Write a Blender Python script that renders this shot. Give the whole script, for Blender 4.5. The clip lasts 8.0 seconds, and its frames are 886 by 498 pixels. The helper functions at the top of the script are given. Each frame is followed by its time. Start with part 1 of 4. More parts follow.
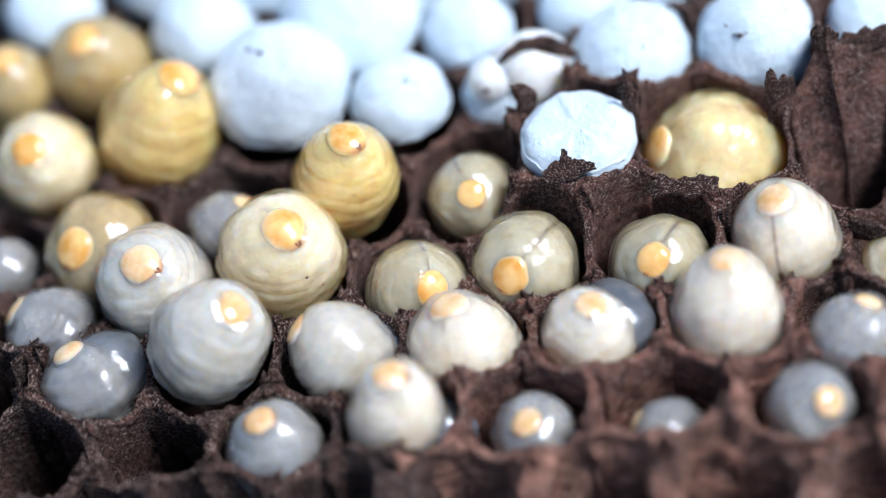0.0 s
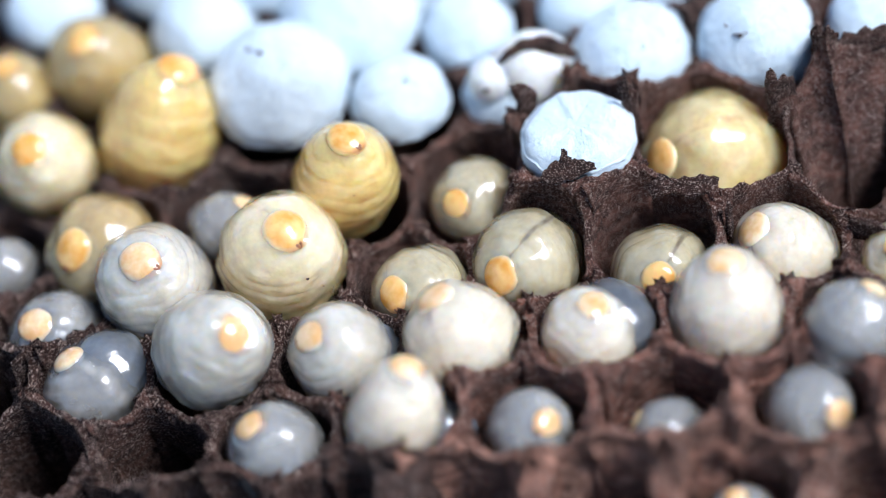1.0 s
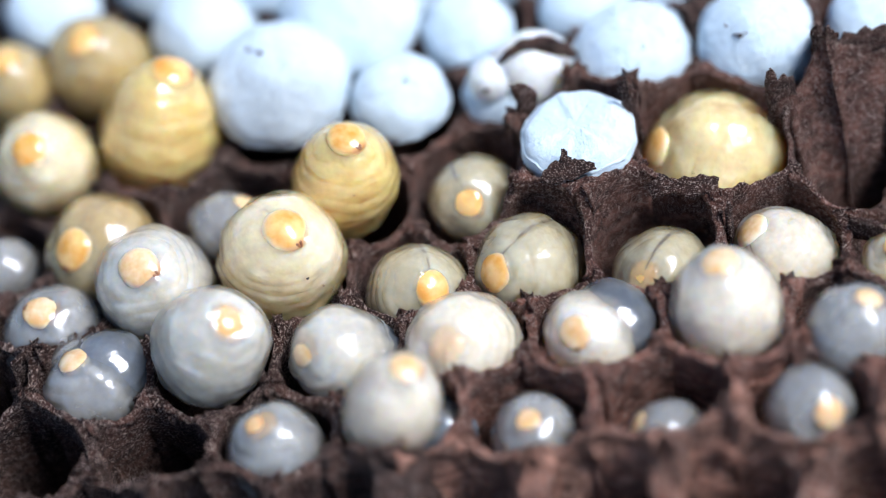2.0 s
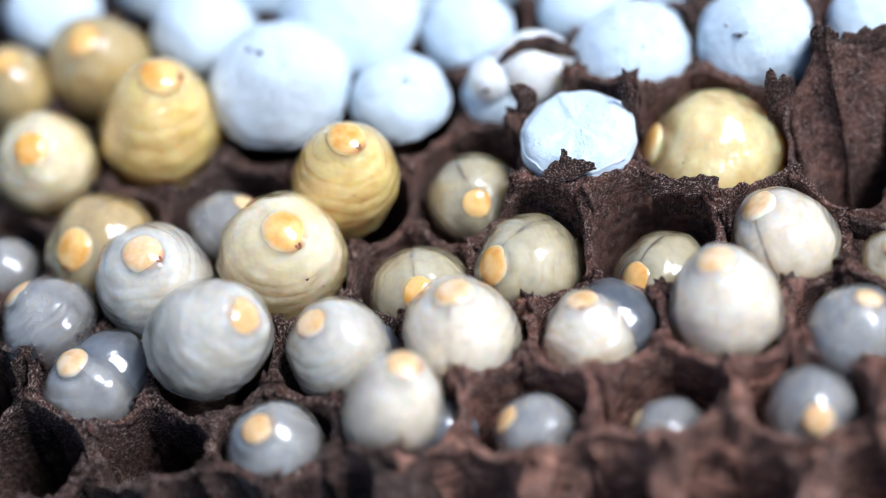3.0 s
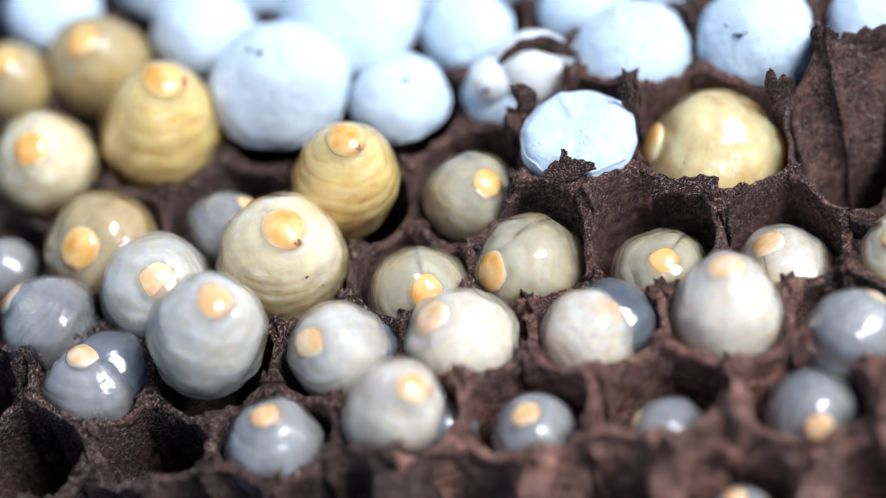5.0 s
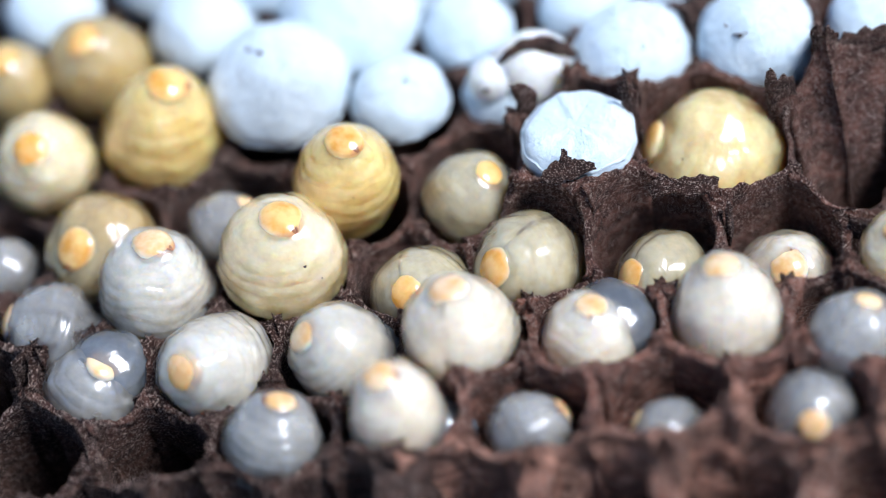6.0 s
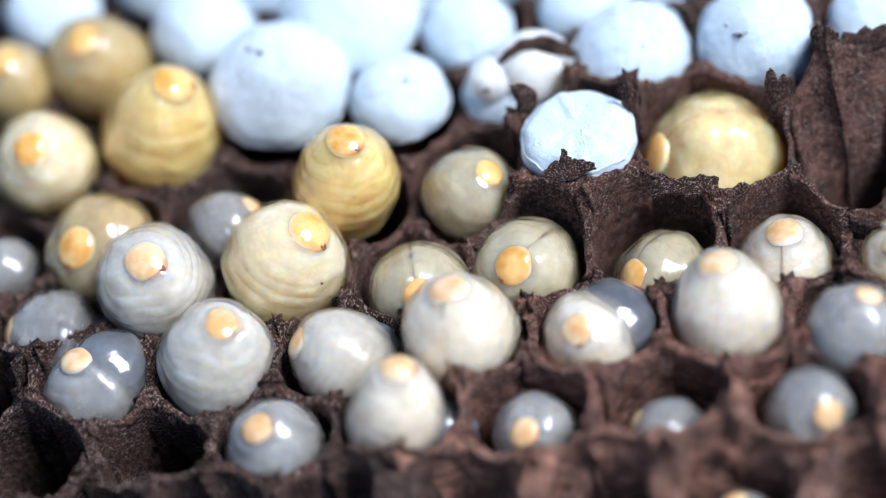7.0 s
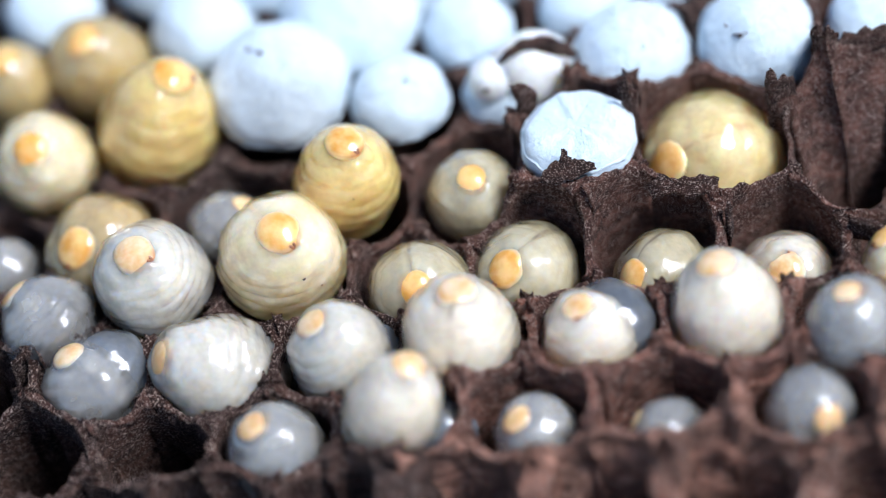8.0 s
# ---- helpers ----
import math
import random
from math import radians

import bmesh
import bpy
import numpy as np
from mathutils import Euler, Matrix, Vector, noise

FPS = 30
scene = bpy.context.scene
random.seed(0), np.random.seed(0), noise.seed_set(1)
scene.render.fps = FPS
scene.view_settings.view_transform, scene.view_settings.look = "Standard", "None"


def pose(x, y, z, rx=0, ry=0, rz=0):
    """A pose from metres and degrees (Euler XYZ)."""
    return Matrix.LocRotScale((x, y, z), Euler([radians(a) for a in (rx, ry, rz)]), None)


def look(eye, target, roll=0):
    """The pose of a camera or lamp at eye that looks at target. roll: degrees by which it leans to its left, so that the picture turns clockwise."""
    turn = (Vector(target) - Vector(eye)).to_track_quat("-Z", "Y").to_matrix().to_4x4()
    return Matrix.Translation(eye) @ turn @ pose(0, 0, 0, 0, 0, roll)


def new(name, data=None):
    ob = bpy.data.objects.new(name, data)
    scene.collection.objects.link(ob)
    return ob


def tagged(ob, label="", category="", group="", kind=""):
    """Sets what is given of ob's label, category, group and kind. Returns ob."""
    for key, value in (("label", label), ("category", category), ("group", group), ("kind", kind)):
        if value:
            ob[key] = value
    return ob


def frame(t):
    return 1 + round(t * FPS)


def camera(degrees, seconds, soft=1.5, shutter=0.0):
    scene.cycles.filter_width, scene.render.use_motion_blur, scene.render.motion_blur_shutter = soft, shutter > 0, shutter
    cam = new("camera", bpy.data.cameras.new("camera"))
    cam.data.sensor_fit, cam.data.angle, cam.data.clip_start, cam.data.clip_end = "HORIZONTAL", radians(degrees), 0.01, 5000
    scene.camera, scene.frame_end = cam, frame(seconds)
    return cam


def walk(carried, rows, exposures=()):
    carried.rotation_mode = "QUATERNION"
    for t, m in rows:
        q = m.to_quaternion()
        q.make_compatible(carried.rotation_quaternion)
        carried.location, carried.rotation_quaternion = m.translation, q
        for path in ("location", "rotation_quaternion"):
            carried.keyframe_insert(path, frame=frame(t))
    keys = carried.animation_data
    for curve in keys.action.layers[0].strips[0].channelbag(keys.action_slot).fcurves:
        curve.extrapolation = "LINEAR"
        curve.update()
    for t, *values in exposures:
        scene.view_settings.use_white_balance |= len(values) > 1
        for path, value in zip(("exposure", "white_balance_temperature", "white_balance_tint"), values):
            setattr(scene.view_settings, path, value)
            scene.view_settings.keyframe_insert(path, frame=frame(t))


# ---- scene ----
MM = 0.001

# ---- camera: stands still, close over the comb ----
cam = camera(20, 8.0, soft=1.1)
EYE = Vector((47.627, -102.297, 135.331)) * MM
EL, AZ = radians(48.38), radians(-8.483)
AIM = Vector((math.cos(EL) * math.sin(AZ), math.cos(EL) * math.cos(AZ), -math.sin(EL)))
cam.data.dof.use_dof = True
cam.data.dof.focus_distance = 0.1780
cam.data.dof.aperture_fstop = 9.0
cam.data.dof.aperture_blades = 0
STAND = look(EYE, EYE + AIM, -12.469)
walk(cam, [(0.0, STAND), (8.0, STAND)], exposures=[(0.0, 0.24, 5640, 11), (8.0, 0.24, 5640, 11)])

# ---- light: soft daylight from the right ----
SUN_EL, SUN_AZ = radians(57), radians(104)
world = bpy.data.worlds.new("daylight")
scene.world = world
world.use_nodes = True
wn = world.node_tree
sky = wn.nodes.new("ShaderNodeTexSky")
sky.sky_type = "NISHITA"
sky.sun_disc = False
sky.sun_elevation = SUN_EL
sky.sun_rotation = SUN_AZ
wn.links.new(sky.outputs["Color"], wn.nodes["Background"].inputs["Color"])
wn.nodes["Background"].inputs["Strength"].default_value = 0.11
lamp = bpy.data.lights.new("sun", "SUN")
lamp.energy = 3.9
lamp.angle = radians(22)
lamp.color = (1.0, 0.975, 0.94)
sun = new("sun", lamp)
SUN_WAY = Vector((math.sin(SUN_AZ) * math.cos(SUN_EL), math.cos(SUN_AZ) * math.cos(SUN_EL), math.sin(SUN_EL)))
sun.matrix_world = look(SUN_WAY, (0, 0, 0))


# ---- materials ----
def material(name):
    m = bpy.data.materials.new(name)
    m.use_nodes = True
    return m, m.node_tree, m.node_tree.nodes["Principled BSDF"]


def node(nt, kind, **values):
    n = nt.nodes.new(kind)
    for key, value in values.items():
        n.inputs[key].default_value = value
    return n


def ramp(nt, source, stops):
    n = nt.nodes.new("ShaderNodeValToRGB")
    e = n.color_ramp.elements
    while len(e) < len(stops):
        e.new(0.5)
    for el, (at, col) in zip(e, stops):
        el.position, el.color = at, (*col, 1)
    nt.links.new(source, n.inputs["Fac"])
    return n.outputs["Color"]


def mixed(nt, fac, a, b, blend="MIX"):
    n = nt.nodes.new("ShaderNodeMix")
    n.data_type, n.blend_type = "RGBA", blend
    if isinstance(fac, float):
        n.inputs["Factor"].default_value = fac
    else:
        nt.links.new(fac, n.inputs["Factor"])
    for socket, v in ((6, a), (7, b)):
        if isinstance(v, tuple):
            n.inputs[socket].default_value = (*v, 1)
        else:
            nt.links.new(v, n.inputs[socket])
    return n.outputs[2]


def bumped(nt, bsdf, layers):
    """layers: (height socket, strength, distance)."""
    last = None
    for height, strength, distance in layers:
        b = node(nt, "ShaderNodeBump", Strength=strength, Distance=distance)
        nt.links.new(height, b.inputs["Height"])
        if last:
            nt.links.new(last, b.inputs["Normal"])
        last = b.outputs["Normal"]
    nt.links.new(last, bsdf.inputs["Normal"])


def noise_tex(nt, scale, detail=4.0, rough=0.6, stretch=None, coord="Object"):
    tc = nt.nodes.new("ShaderNodeTexCoord")
    n = node(nt, "ShaderNodeTexNoise", Scale=scale, Detail=detail, Roughness=rough)
    own = nt.nodes.new("ShaderNodeObjectInfo")
    add = nt.nodes.new("ShaderNodeVectorMath")
    add.operation = "ADD"
    nt.links.new(tc.outputs[coord], add.inputs[0])
    nt.links.new(own.outputs["Random"], add.inputs[1])
    source = add.outputs["Vector"]
    if stretch:
        mp = nt.nodes.new("ShaderNodeMapping")
        mp.inputs["Scale"].default_value = stretch
        nt.links.new(source, mp.inputs["Vector"])
        source = mp.outputs["Vector"]
    nt.links.new(source, n.inputs["Vector"])
    return n.outputs["Fac"]


def paper_material(name, light, grey=1.0):
    """light: how pale the paper is, with the light put into its tone. grey: how far green and blue are lifted."""
    m, nt, b = material(name)
    broad = noise_tex(nt, 260, 3)
    band = noise_tex(nt, 700, 5, 0.65, (1, 1, 2.2))
    fine = noise_tex(nt, 6500, 4, 0.75, (1.0, 0.6, 1.5))
    col = ramp(nt, band, [(0.30, (0.030, 0.014, 0.010)), (0.5, (0.118, 0.056, 0.040)), (0.70, (0.30, 0.165, 0.125))])
    tone = ramp(nt, broad, [(0.3, (0.58, 0.52, 0.48)), (0.7, (1.25, 1.02, 0.92))])
    col = mixed(nt, 1.0, col, tone, "MULTIPLY")
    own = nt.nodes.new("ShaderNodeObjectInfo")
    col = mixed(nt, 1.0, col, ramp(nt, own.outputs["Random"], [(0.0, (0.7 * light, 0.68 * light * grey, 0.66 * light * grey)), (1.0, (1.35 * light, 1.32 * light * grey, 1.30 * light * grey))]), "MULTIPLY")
    fleck = ramp(nt, fine, [(0.55, (0, 0, 0)), (0.62, (1, 1, 1))])
    col = mixed(nt, fleck, col, (0.58, 0.43, 0.35))
    pit = ramp(nt, fine, [(0.36, (1, 1, 1)), (0.45, (0, 0, 0))])
    col = mixed(nt, pit, col, (0.022, 0.012, 0.009))
    nt.links.new(col, b.inputs["Base Color"])
    b.inputs["Roughness"].default_value = 0.85
    b.inputs["Specular IOR Level"].default_value = 0.25
    grain = noise_tex(nt, 9000, 3, 0.7)
    bumped(nt, b, [(grain, 0.5, 0.0001), (band, 0.5, 0.0004), (fine, 1.0, 0.0004)])
    return m


def around_map(nt):
    """The map that runs round a larva's axis: u from its face, v from tail to head."""
    uv = nt.nodes.new("ShaderNodeUVMap")
    uv.uv_map = "around"
    sep = nt.nodes.new("ShaderNodeSeparateXYZ")
    nt.links.new(uv.outputs["UV"], sep.inputs["Vector"])
    return sep.outputs["X"], sep.outputs["Y"]


def reckoned(nt, how, *terms):
    n = nt.nodes.new("ShaderNodeMath")
    n.operation = how
    for k, term in enumerate(terms):
        if isinstance(term, float):
            n.inputs[k].default_value = term
        else:
            nt.links.new(term, n.inputs[k])
    return n.outputs["Value"]


def flesh(b, scale, radius):
    b.inputs["Subsurface Weight"].default_value = 1.0
    b.inputs["Subsurface Radius"].default_value = radius
    b.inputs["Subsurface Scale"].default_value = scale


def skin_material(name, skin, seam, dark=0.4, clear=0.5):
    """Clear wet skin of a larva, with a thin dark midline along the back. clear: how much shows through it."""
    m, nt, b = material(name)
    u, v = around_map(nt)
    lobes = ramp(nt, noise_tex(nt, 1500, 3, 0.6, (1, 1, 0.7)), [(0.36, (0.93, 0.93, 0.94)), (0.62, (1.06, 1.05, 1.03))])
    col = mixed(nt, 1.0, skin, lobes, "MULTIPLY")
    line = ramp(nt, u, [(0.486, (0, 0, 0)), (0.496, (1, 1, 1)), (0.504, (1, 1, 1)), (0.514, (0, 0, 0))])
    wob = ramp(nt, noise_tex(nt, 420, 2), [(0.32, (0, 0, 0)), (0.52, (dark, dark, dark))])
    line = mixed(nt, 1.0, line, wob, "MULTIPLY")
    col = mixed(nt, line, col, seam)
    nt.links.new(col, b.inputs["Base Color"])
    thick = ramp(nt, noise_tex(nt, 330, 3, 0.55), [(0.35, (0.85 - clear,) * 3), (0.65, (1.15 - clear,) * 3)])
    thick = mixed(nt, line, thick, (1.0, 1.0, 1.0))
    nt.links.new(thick, b.inputs["Alpha"])
    damp = ramp(nt, noise_tex(nt, 700, 3, 0.6), [(0.4, (0.09, 0.09, 0.09)), (0.65, (0.24, 0.24, 0.24))])
    nt.links.new(damp, b.inputs["Roughness"])
    b.inputs["Specular IOR Level"].default_value = 1.0
    b.inputs["Coat Weight"].default_value = 1.0
    b.inputs["Coat IOR"].default_value = 1.7
    b.inputs["Coat Roughness"].default_value = 0.05
    flesh(b, 0.0024, (1.0, 0.84, 0.60))
    fold = noise_tex(nt, 420, 3, 0.5, (1, 1, 1.8))
    wrinkle = noise_tex(nt, 1700, 2, 0.5, (1, 1, 1.8))
    bumped(nt, b, [(fold, 0.45, 0.0006), (wrinkle, 0.25, 0.00016)])
    return m


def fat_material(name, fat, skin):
    """Milky fat under the skin, whitest towards the head, where light from above is put into its tone."""
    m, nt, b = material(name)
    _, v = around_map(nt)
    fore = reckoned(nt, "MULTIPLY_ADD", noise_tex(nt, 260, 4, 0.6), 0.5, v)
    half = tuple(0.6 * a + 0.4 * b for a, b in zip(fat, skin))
    # Pales headwards: fat gathers there, and top light is put into the colour.
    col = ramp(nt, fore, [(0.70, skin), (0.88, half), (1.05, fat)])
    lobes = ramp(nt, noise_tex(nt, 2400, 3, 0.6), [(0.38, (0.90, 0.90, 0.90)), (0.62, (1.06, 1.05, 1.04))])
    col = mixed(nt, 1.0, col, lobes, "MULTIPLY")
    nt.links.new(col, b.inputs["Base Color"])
    b.inputs["Roughness"].default_value = 0.5
    flesh(b, 0.0020, (1.0, 0.84, 0.60))
    return m


def head_material(name, deep, pale, skin):
    """Amber capsule, paling into the body's skin at its border and browner round the mouth."""
    m, nt, b = material(name)
    u, v = around_map(nt)
    side = reckoned(nt, "ABSOLUTE", reckoned(nt, "SUBTRACT", u, reckoned(nt, "ROUND", u)))
    col = ramp(nt, noise_tex(nt, 520, 3), [(0.38, deep), (0.60, pale)])
    soft = reckoned(nt, "MULTIPLY_ADD", noise_tex(nt, 900, 3), 0.10, v)
    rim = ramp(nt, soft, [(0.60, (1, 1, 1)), (0.76, (0, 0, 0))])
    col = mixed(nt, rim, col, skin)
    far = reckoned(nt, "MULTIPLY_ADD", reckoned(nt, "ABSOLUTE", reckoned(nt, "SUBTRACT", v, 0.62)), 1.3, side)
    far = reckoned(nt, "MULTIPLY_ADD", noise_tex(nt, 2200, 3), 0.10, far)
    mouth = ramp(nt, far, [(0.08, (0.85, 0.85, 0.85)), (0.27, (0, 0, 0))])
    col = mixed(nt, mouth, col, (0.46, 0.17, 0.045))
    nt.links.new(col, b.inputs["Base Color"])
    b.inputs["Roughness"].default_value = 0.15
    b.inputs["Subsurface Weight"].default_value = 0.8
    b.inputs["Subsurface Radius"].default_value = (1.0, 0.6, 0.3)
    b.inputs["Subsurface Scale"].default_value = 0.0005
    b.inputs["Coat Weight"].default_value = 0.4
    b.inputs["Coat Roughness"].default_value = 0.06
    bumped(nt, b, [(noise_tex(nt, 1500, 3), 0.35, 0.00015)])
    return m


def jaw_material():
    m, nt, b = material("dark_jaw_chitin")
    col = ramp(nt, noise_tex(nt, 2500, 2), [(0.35, (0.14, 0.045, 0.018)), (0.65, (0.36, 0.14, 0.05))])
    nt.links.new(col, b.inputs["Base Color"])
    b.inputs["Roughness"].default_value = 0.3
    return m


STAIN_AT = 5.6  # mm from the middle of the stained cap


def silk_material(stain=None):
    """stain: the way (a unit vector) to a dingy worn patch on the dome."""
    m, nt, b = material("dingy_white_silk" if stain else "spun_white_silk")
    thread = noise_tex(nt, 2600, 6, 0.75, (1, 0.35, 1))
    cloud = noise_tex(nt, 300, 4, 0.6)
    col = ramp(nt, cloud, [(0.3, (0.74, 0.85, 0.92)), (0.55, (0.81, 0.92, 0.98))])
    soil = ramp(nt, noise_tex(nt, 420, 5, 0.7), [(0.60, (1, 1, 1)), (0.74, (0.80, 0.75, 0.66))])
    col = mixed(nt, 1.0, col, soil, "MULTIPLY")
    webs = ramp(nt, noise_tex(nt, 1700, 6, 0.75, (1, 1, 0.4)), [(0.40, (0.94, 0.95, 0.96)), (0.56, (1, 1, 1))])
    col = mixed(nt, 1.0, col, webs, "MULTIPLY")
    if stain:
        tc = nt.nodes.new("ShaderNodeTexCoord")
        off = nt.nodes.new("ShaderNodeVectorMath")
        off.operation = "DISTANCE"
        nt.links.new(tc.outputs["Object"], off.inputs[0])
        off.inputs[1].default_value = Vector(stain) * STAIN_AT * MM
        near = nt.nodes.new("ShaderNodeMath")
        near.operation = "MULTIPLY_ADD"
        nt.links.new(noise_tex(nt, 900, 6, 0.75), near.inputs[0])
        near.inputs[1].default_value = 0.0034
        nt.links.new(off.outputs["Value"], near.inputs[2])
        patch = ramp(nt, near.outputs["Value"], [(0.0034, (0.45, 0.45, 0.45)), (0.0056, (0, 0, 0))])
        col = mixed(nt, patch, col, (0.40, 0.36, 0.28))
    nt.links.new(col, b.inputs["Base Color"])
    b.inputs["Roughness"].default_value = 0.62
    b.inputs["Sheen Weight"].default_value = 0.2
    b.inputs["Subsurface Weight"].default_value = 0.3
    b.inputs["Subsurface Radius"].default_value = (0.8, 0.8, 0.8)
    b.inputs["Subsurface Scale"].default_value = 0.0006
    bumped(nt, b, [(cloud, 0.8, 0.001), (thread, 0.9, 0.0003)])
    return m


def soil_material():
    m, nt, b = material("dark_dirt")
    col = ramp(nt, noise_tex(nt, 6000, 3), [(0.35, (0.02, 0.012, 0.01)), (0.65, (0.09, 0.05, 0.035))])
    nt.links.new(col, b.inputs["Base Color"])
    b.inputs["Roughness"].default_value = 0.9
    return m


def fibre_material():
    m, nt, b = material("pale_wood_fibre")
    geo = nt.nodes.new("ShaderNodeNewGeometry")
    col = ramp(nt, geo.outputs["Random Per Island"], [(0.0, (0.10, 0.055, 0.04)), (0.55, (0.26, 0.16, 0.12)), (1.0, (0.46, 0.36, 0.28))])
    nt.links.new(col, b.inputs["Base Color"])
    b.inputs["Roughness"].default_value = 0.6
    return m


def bench_material():
    m, nt, b = material("grey_board")
    col = ramp(nt, noise_tex(nt, 40, 5), [(0.35, (0.16, 0.14, 0.12)), (0.65, (0.24, 0.21, 0.18))])
    nt.links.new(col, b.inputs["Base Color"])
    b.inputs["Roughness"].default_value = 0.7
    return m


# One pulp in four tones; the paler ones hold light on right and front walls.
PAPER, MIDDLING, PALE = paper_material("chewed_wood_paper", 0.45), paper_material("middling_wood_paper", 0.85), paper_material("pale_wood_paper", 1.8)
OUTER = paper_material("front_lit_wood_paper", 2.9, 1.15)
FIBRE = fibre_material()
JAW, SILK, SOIL = jaw_material(), silk_material(), soil_material()
STAINED = silk_material((0.12, -0.84, 0.53))
PUPA = fat_material("pupa_skin", (0.86, 0.84, 0.78), (0.74, 0.73, 0.70))
# colour of a larva: its fat by the head, its fat tailwards, its skin, its midline, how dark that line is, how clear the
# skin is
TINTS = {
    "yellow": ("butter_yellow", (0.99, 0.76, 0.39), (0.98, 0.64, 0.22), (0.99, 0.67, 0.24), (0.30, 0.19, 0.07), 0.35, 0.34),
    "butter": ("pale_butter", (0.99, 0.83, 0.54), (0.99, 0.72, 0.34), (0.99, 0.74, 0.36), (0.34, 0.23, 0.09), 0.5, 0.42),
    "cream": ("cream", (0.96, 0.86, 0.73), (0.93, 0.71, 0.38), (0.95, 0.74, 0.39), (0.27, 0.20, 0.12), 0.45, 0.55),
    # straw: cream dulled, the dimness of the left side put into the colour
    "straw": ("shaded_straw", (0.651, 0.546, 0.343), (0.581, 0.422, 0.185), (0.598, 0.44, 0.202), (0.27, 0.20, 0.12), 0.45, 0.42),
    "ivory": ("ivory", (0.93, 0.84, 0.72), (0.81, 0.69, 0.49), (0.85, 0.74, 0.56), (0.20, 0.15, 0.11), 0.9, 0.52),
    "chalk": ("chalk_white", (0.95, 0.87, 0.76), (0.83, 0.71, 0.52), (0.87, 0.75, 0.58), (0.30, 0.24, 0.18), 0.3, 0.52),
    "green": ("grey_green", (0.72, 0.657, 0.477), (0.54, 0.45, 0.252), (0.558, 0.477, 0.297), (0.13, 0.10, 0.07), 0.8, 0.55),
    # tan: yellow dulled in the same way, for shade at the far left
    "tan": ("shaded_tan", (0.686, 0.563, 0.317), (0.616, 0.458, 0.176), (0.634, 0.475, 0.202), (0.30, 0.19, 0.07), 0.35, 0.30),
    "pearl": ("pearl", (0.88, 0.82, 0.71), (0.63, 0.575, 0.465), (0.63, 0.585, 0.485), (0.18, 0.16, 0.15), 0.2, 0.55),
    # slate: pearl made darker, with the shade inside the cells put into its colour
    "slate": ("shaded_grey", (0.57, 0.55, 0.50), (0.28, 0.268, 0.245), (0.30, 0.29, 0.27), (0.10, 0.10, 0.11), 0.25, 0.58),
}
SKIN, FAT, HEAD = {}, {}, {}
for tint, (title, fat, thin, skin, seam, dark, clear) in TINTS.items():
    SKIN[tint] = skin_material("larva_skin_" + title, skin, seam, dark, clear)
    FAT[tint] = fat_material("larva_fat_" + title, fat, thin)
    border = tuple(0.55 * a + 0.45 * b for a, b in zip(fat, skin))
    if tint in ("pearl", "slate", "ivory", "chalk"):
        HEAD[tint] = head_material("larva_head_" + title, (0.74, 0.44, 0.17), (0.89, 0.67, 0.41), border)
    else:
        HEAD[tint] = head_material("larva_head_" + title, (0.74, 0.36, 0.06), (0.89, 0.57, 0.21), border)
# Clear tail; the shade it lies in is put into its dark grey.
TAIL = skin_material("larva_clear_tail", (0.22, 0.235, 0.25), (0.10, 0.10, 0.11), 0.2, 0.30)


# ---- mesh helpers ----
def part(name, bm, mat, parent, label=""):
    me = bpy.data.meshes.new(name)
    bm.to_mesh(me)
    bm.free()
    me.materials.append(mat)
    for p in me.polygons:
        p.use_smooth = True
    ob = new(name, me)
    ob.parent = parent
    if label:
        tagged(ob, label)
    return ob


def rugged(v, scale, amount):
    """Move a point by turbulence, in millimetres."""
    n = noise.noise_vector(Vector(v) * scale)
    return Vector(v) + n * amount


def blob(shape, around=28, along=14, turn=0.0):
    """A closed round body. shape(angle, lat) gives its point in mm; its map runs round the axis."""
    bm = bmesh.new()
    uv = bm.loops.layers.uv.new("around")
    rings = []
    for j in range(1, along):
        lat = -math.pi / 2 + math.pi * j / along
        rings.append([bm.verts.new(Vector(shape(2 * math.pi * i / around, lat)) * MM) for i in range(around)])
    low = bm.verts.new(Vector(shape(0, -math.pi / 2)) * MM)
    high = bm.verts.new(Vector(shape(0, math.pi / 2)) * MM)

    def face(verts, us, vs):
        f = bm.faces.new(verts)
        for loop, w, h in zip(f.loops, us, vs):
            loop[uv].uv = ((w / around - turn) % 1.0001, h / along)

    for i in range(around):
        k = (i + 1) % around
        for j, (a, b) in enumerate(zip(rings, rings[1:]), 1):
            face((a[i], a[k], b[k], b[i]), (i, i + 1, i + 1, i), (j, j, j + 1, j + 1))
        face((low, rings[0][k], rings[0][i]), (i, i + 1, i), (0, 1, 1))
        face((high, rings[-1][i], rings[-1][k]), (i, i, i + 1), (along, along - 1, along - 1))
    return bm


# ---- the comb: where its cells stand ----
PITCH = 9.0
ROWS = "YZABCDEFGH"
SHIFT = {"Y": 0, "Z": 0.5, "A": 0, "B": 0.5, "C": 0, "D": -0.5, "E": 0, "F": -0.5, "G": 0, "H": -0.5}
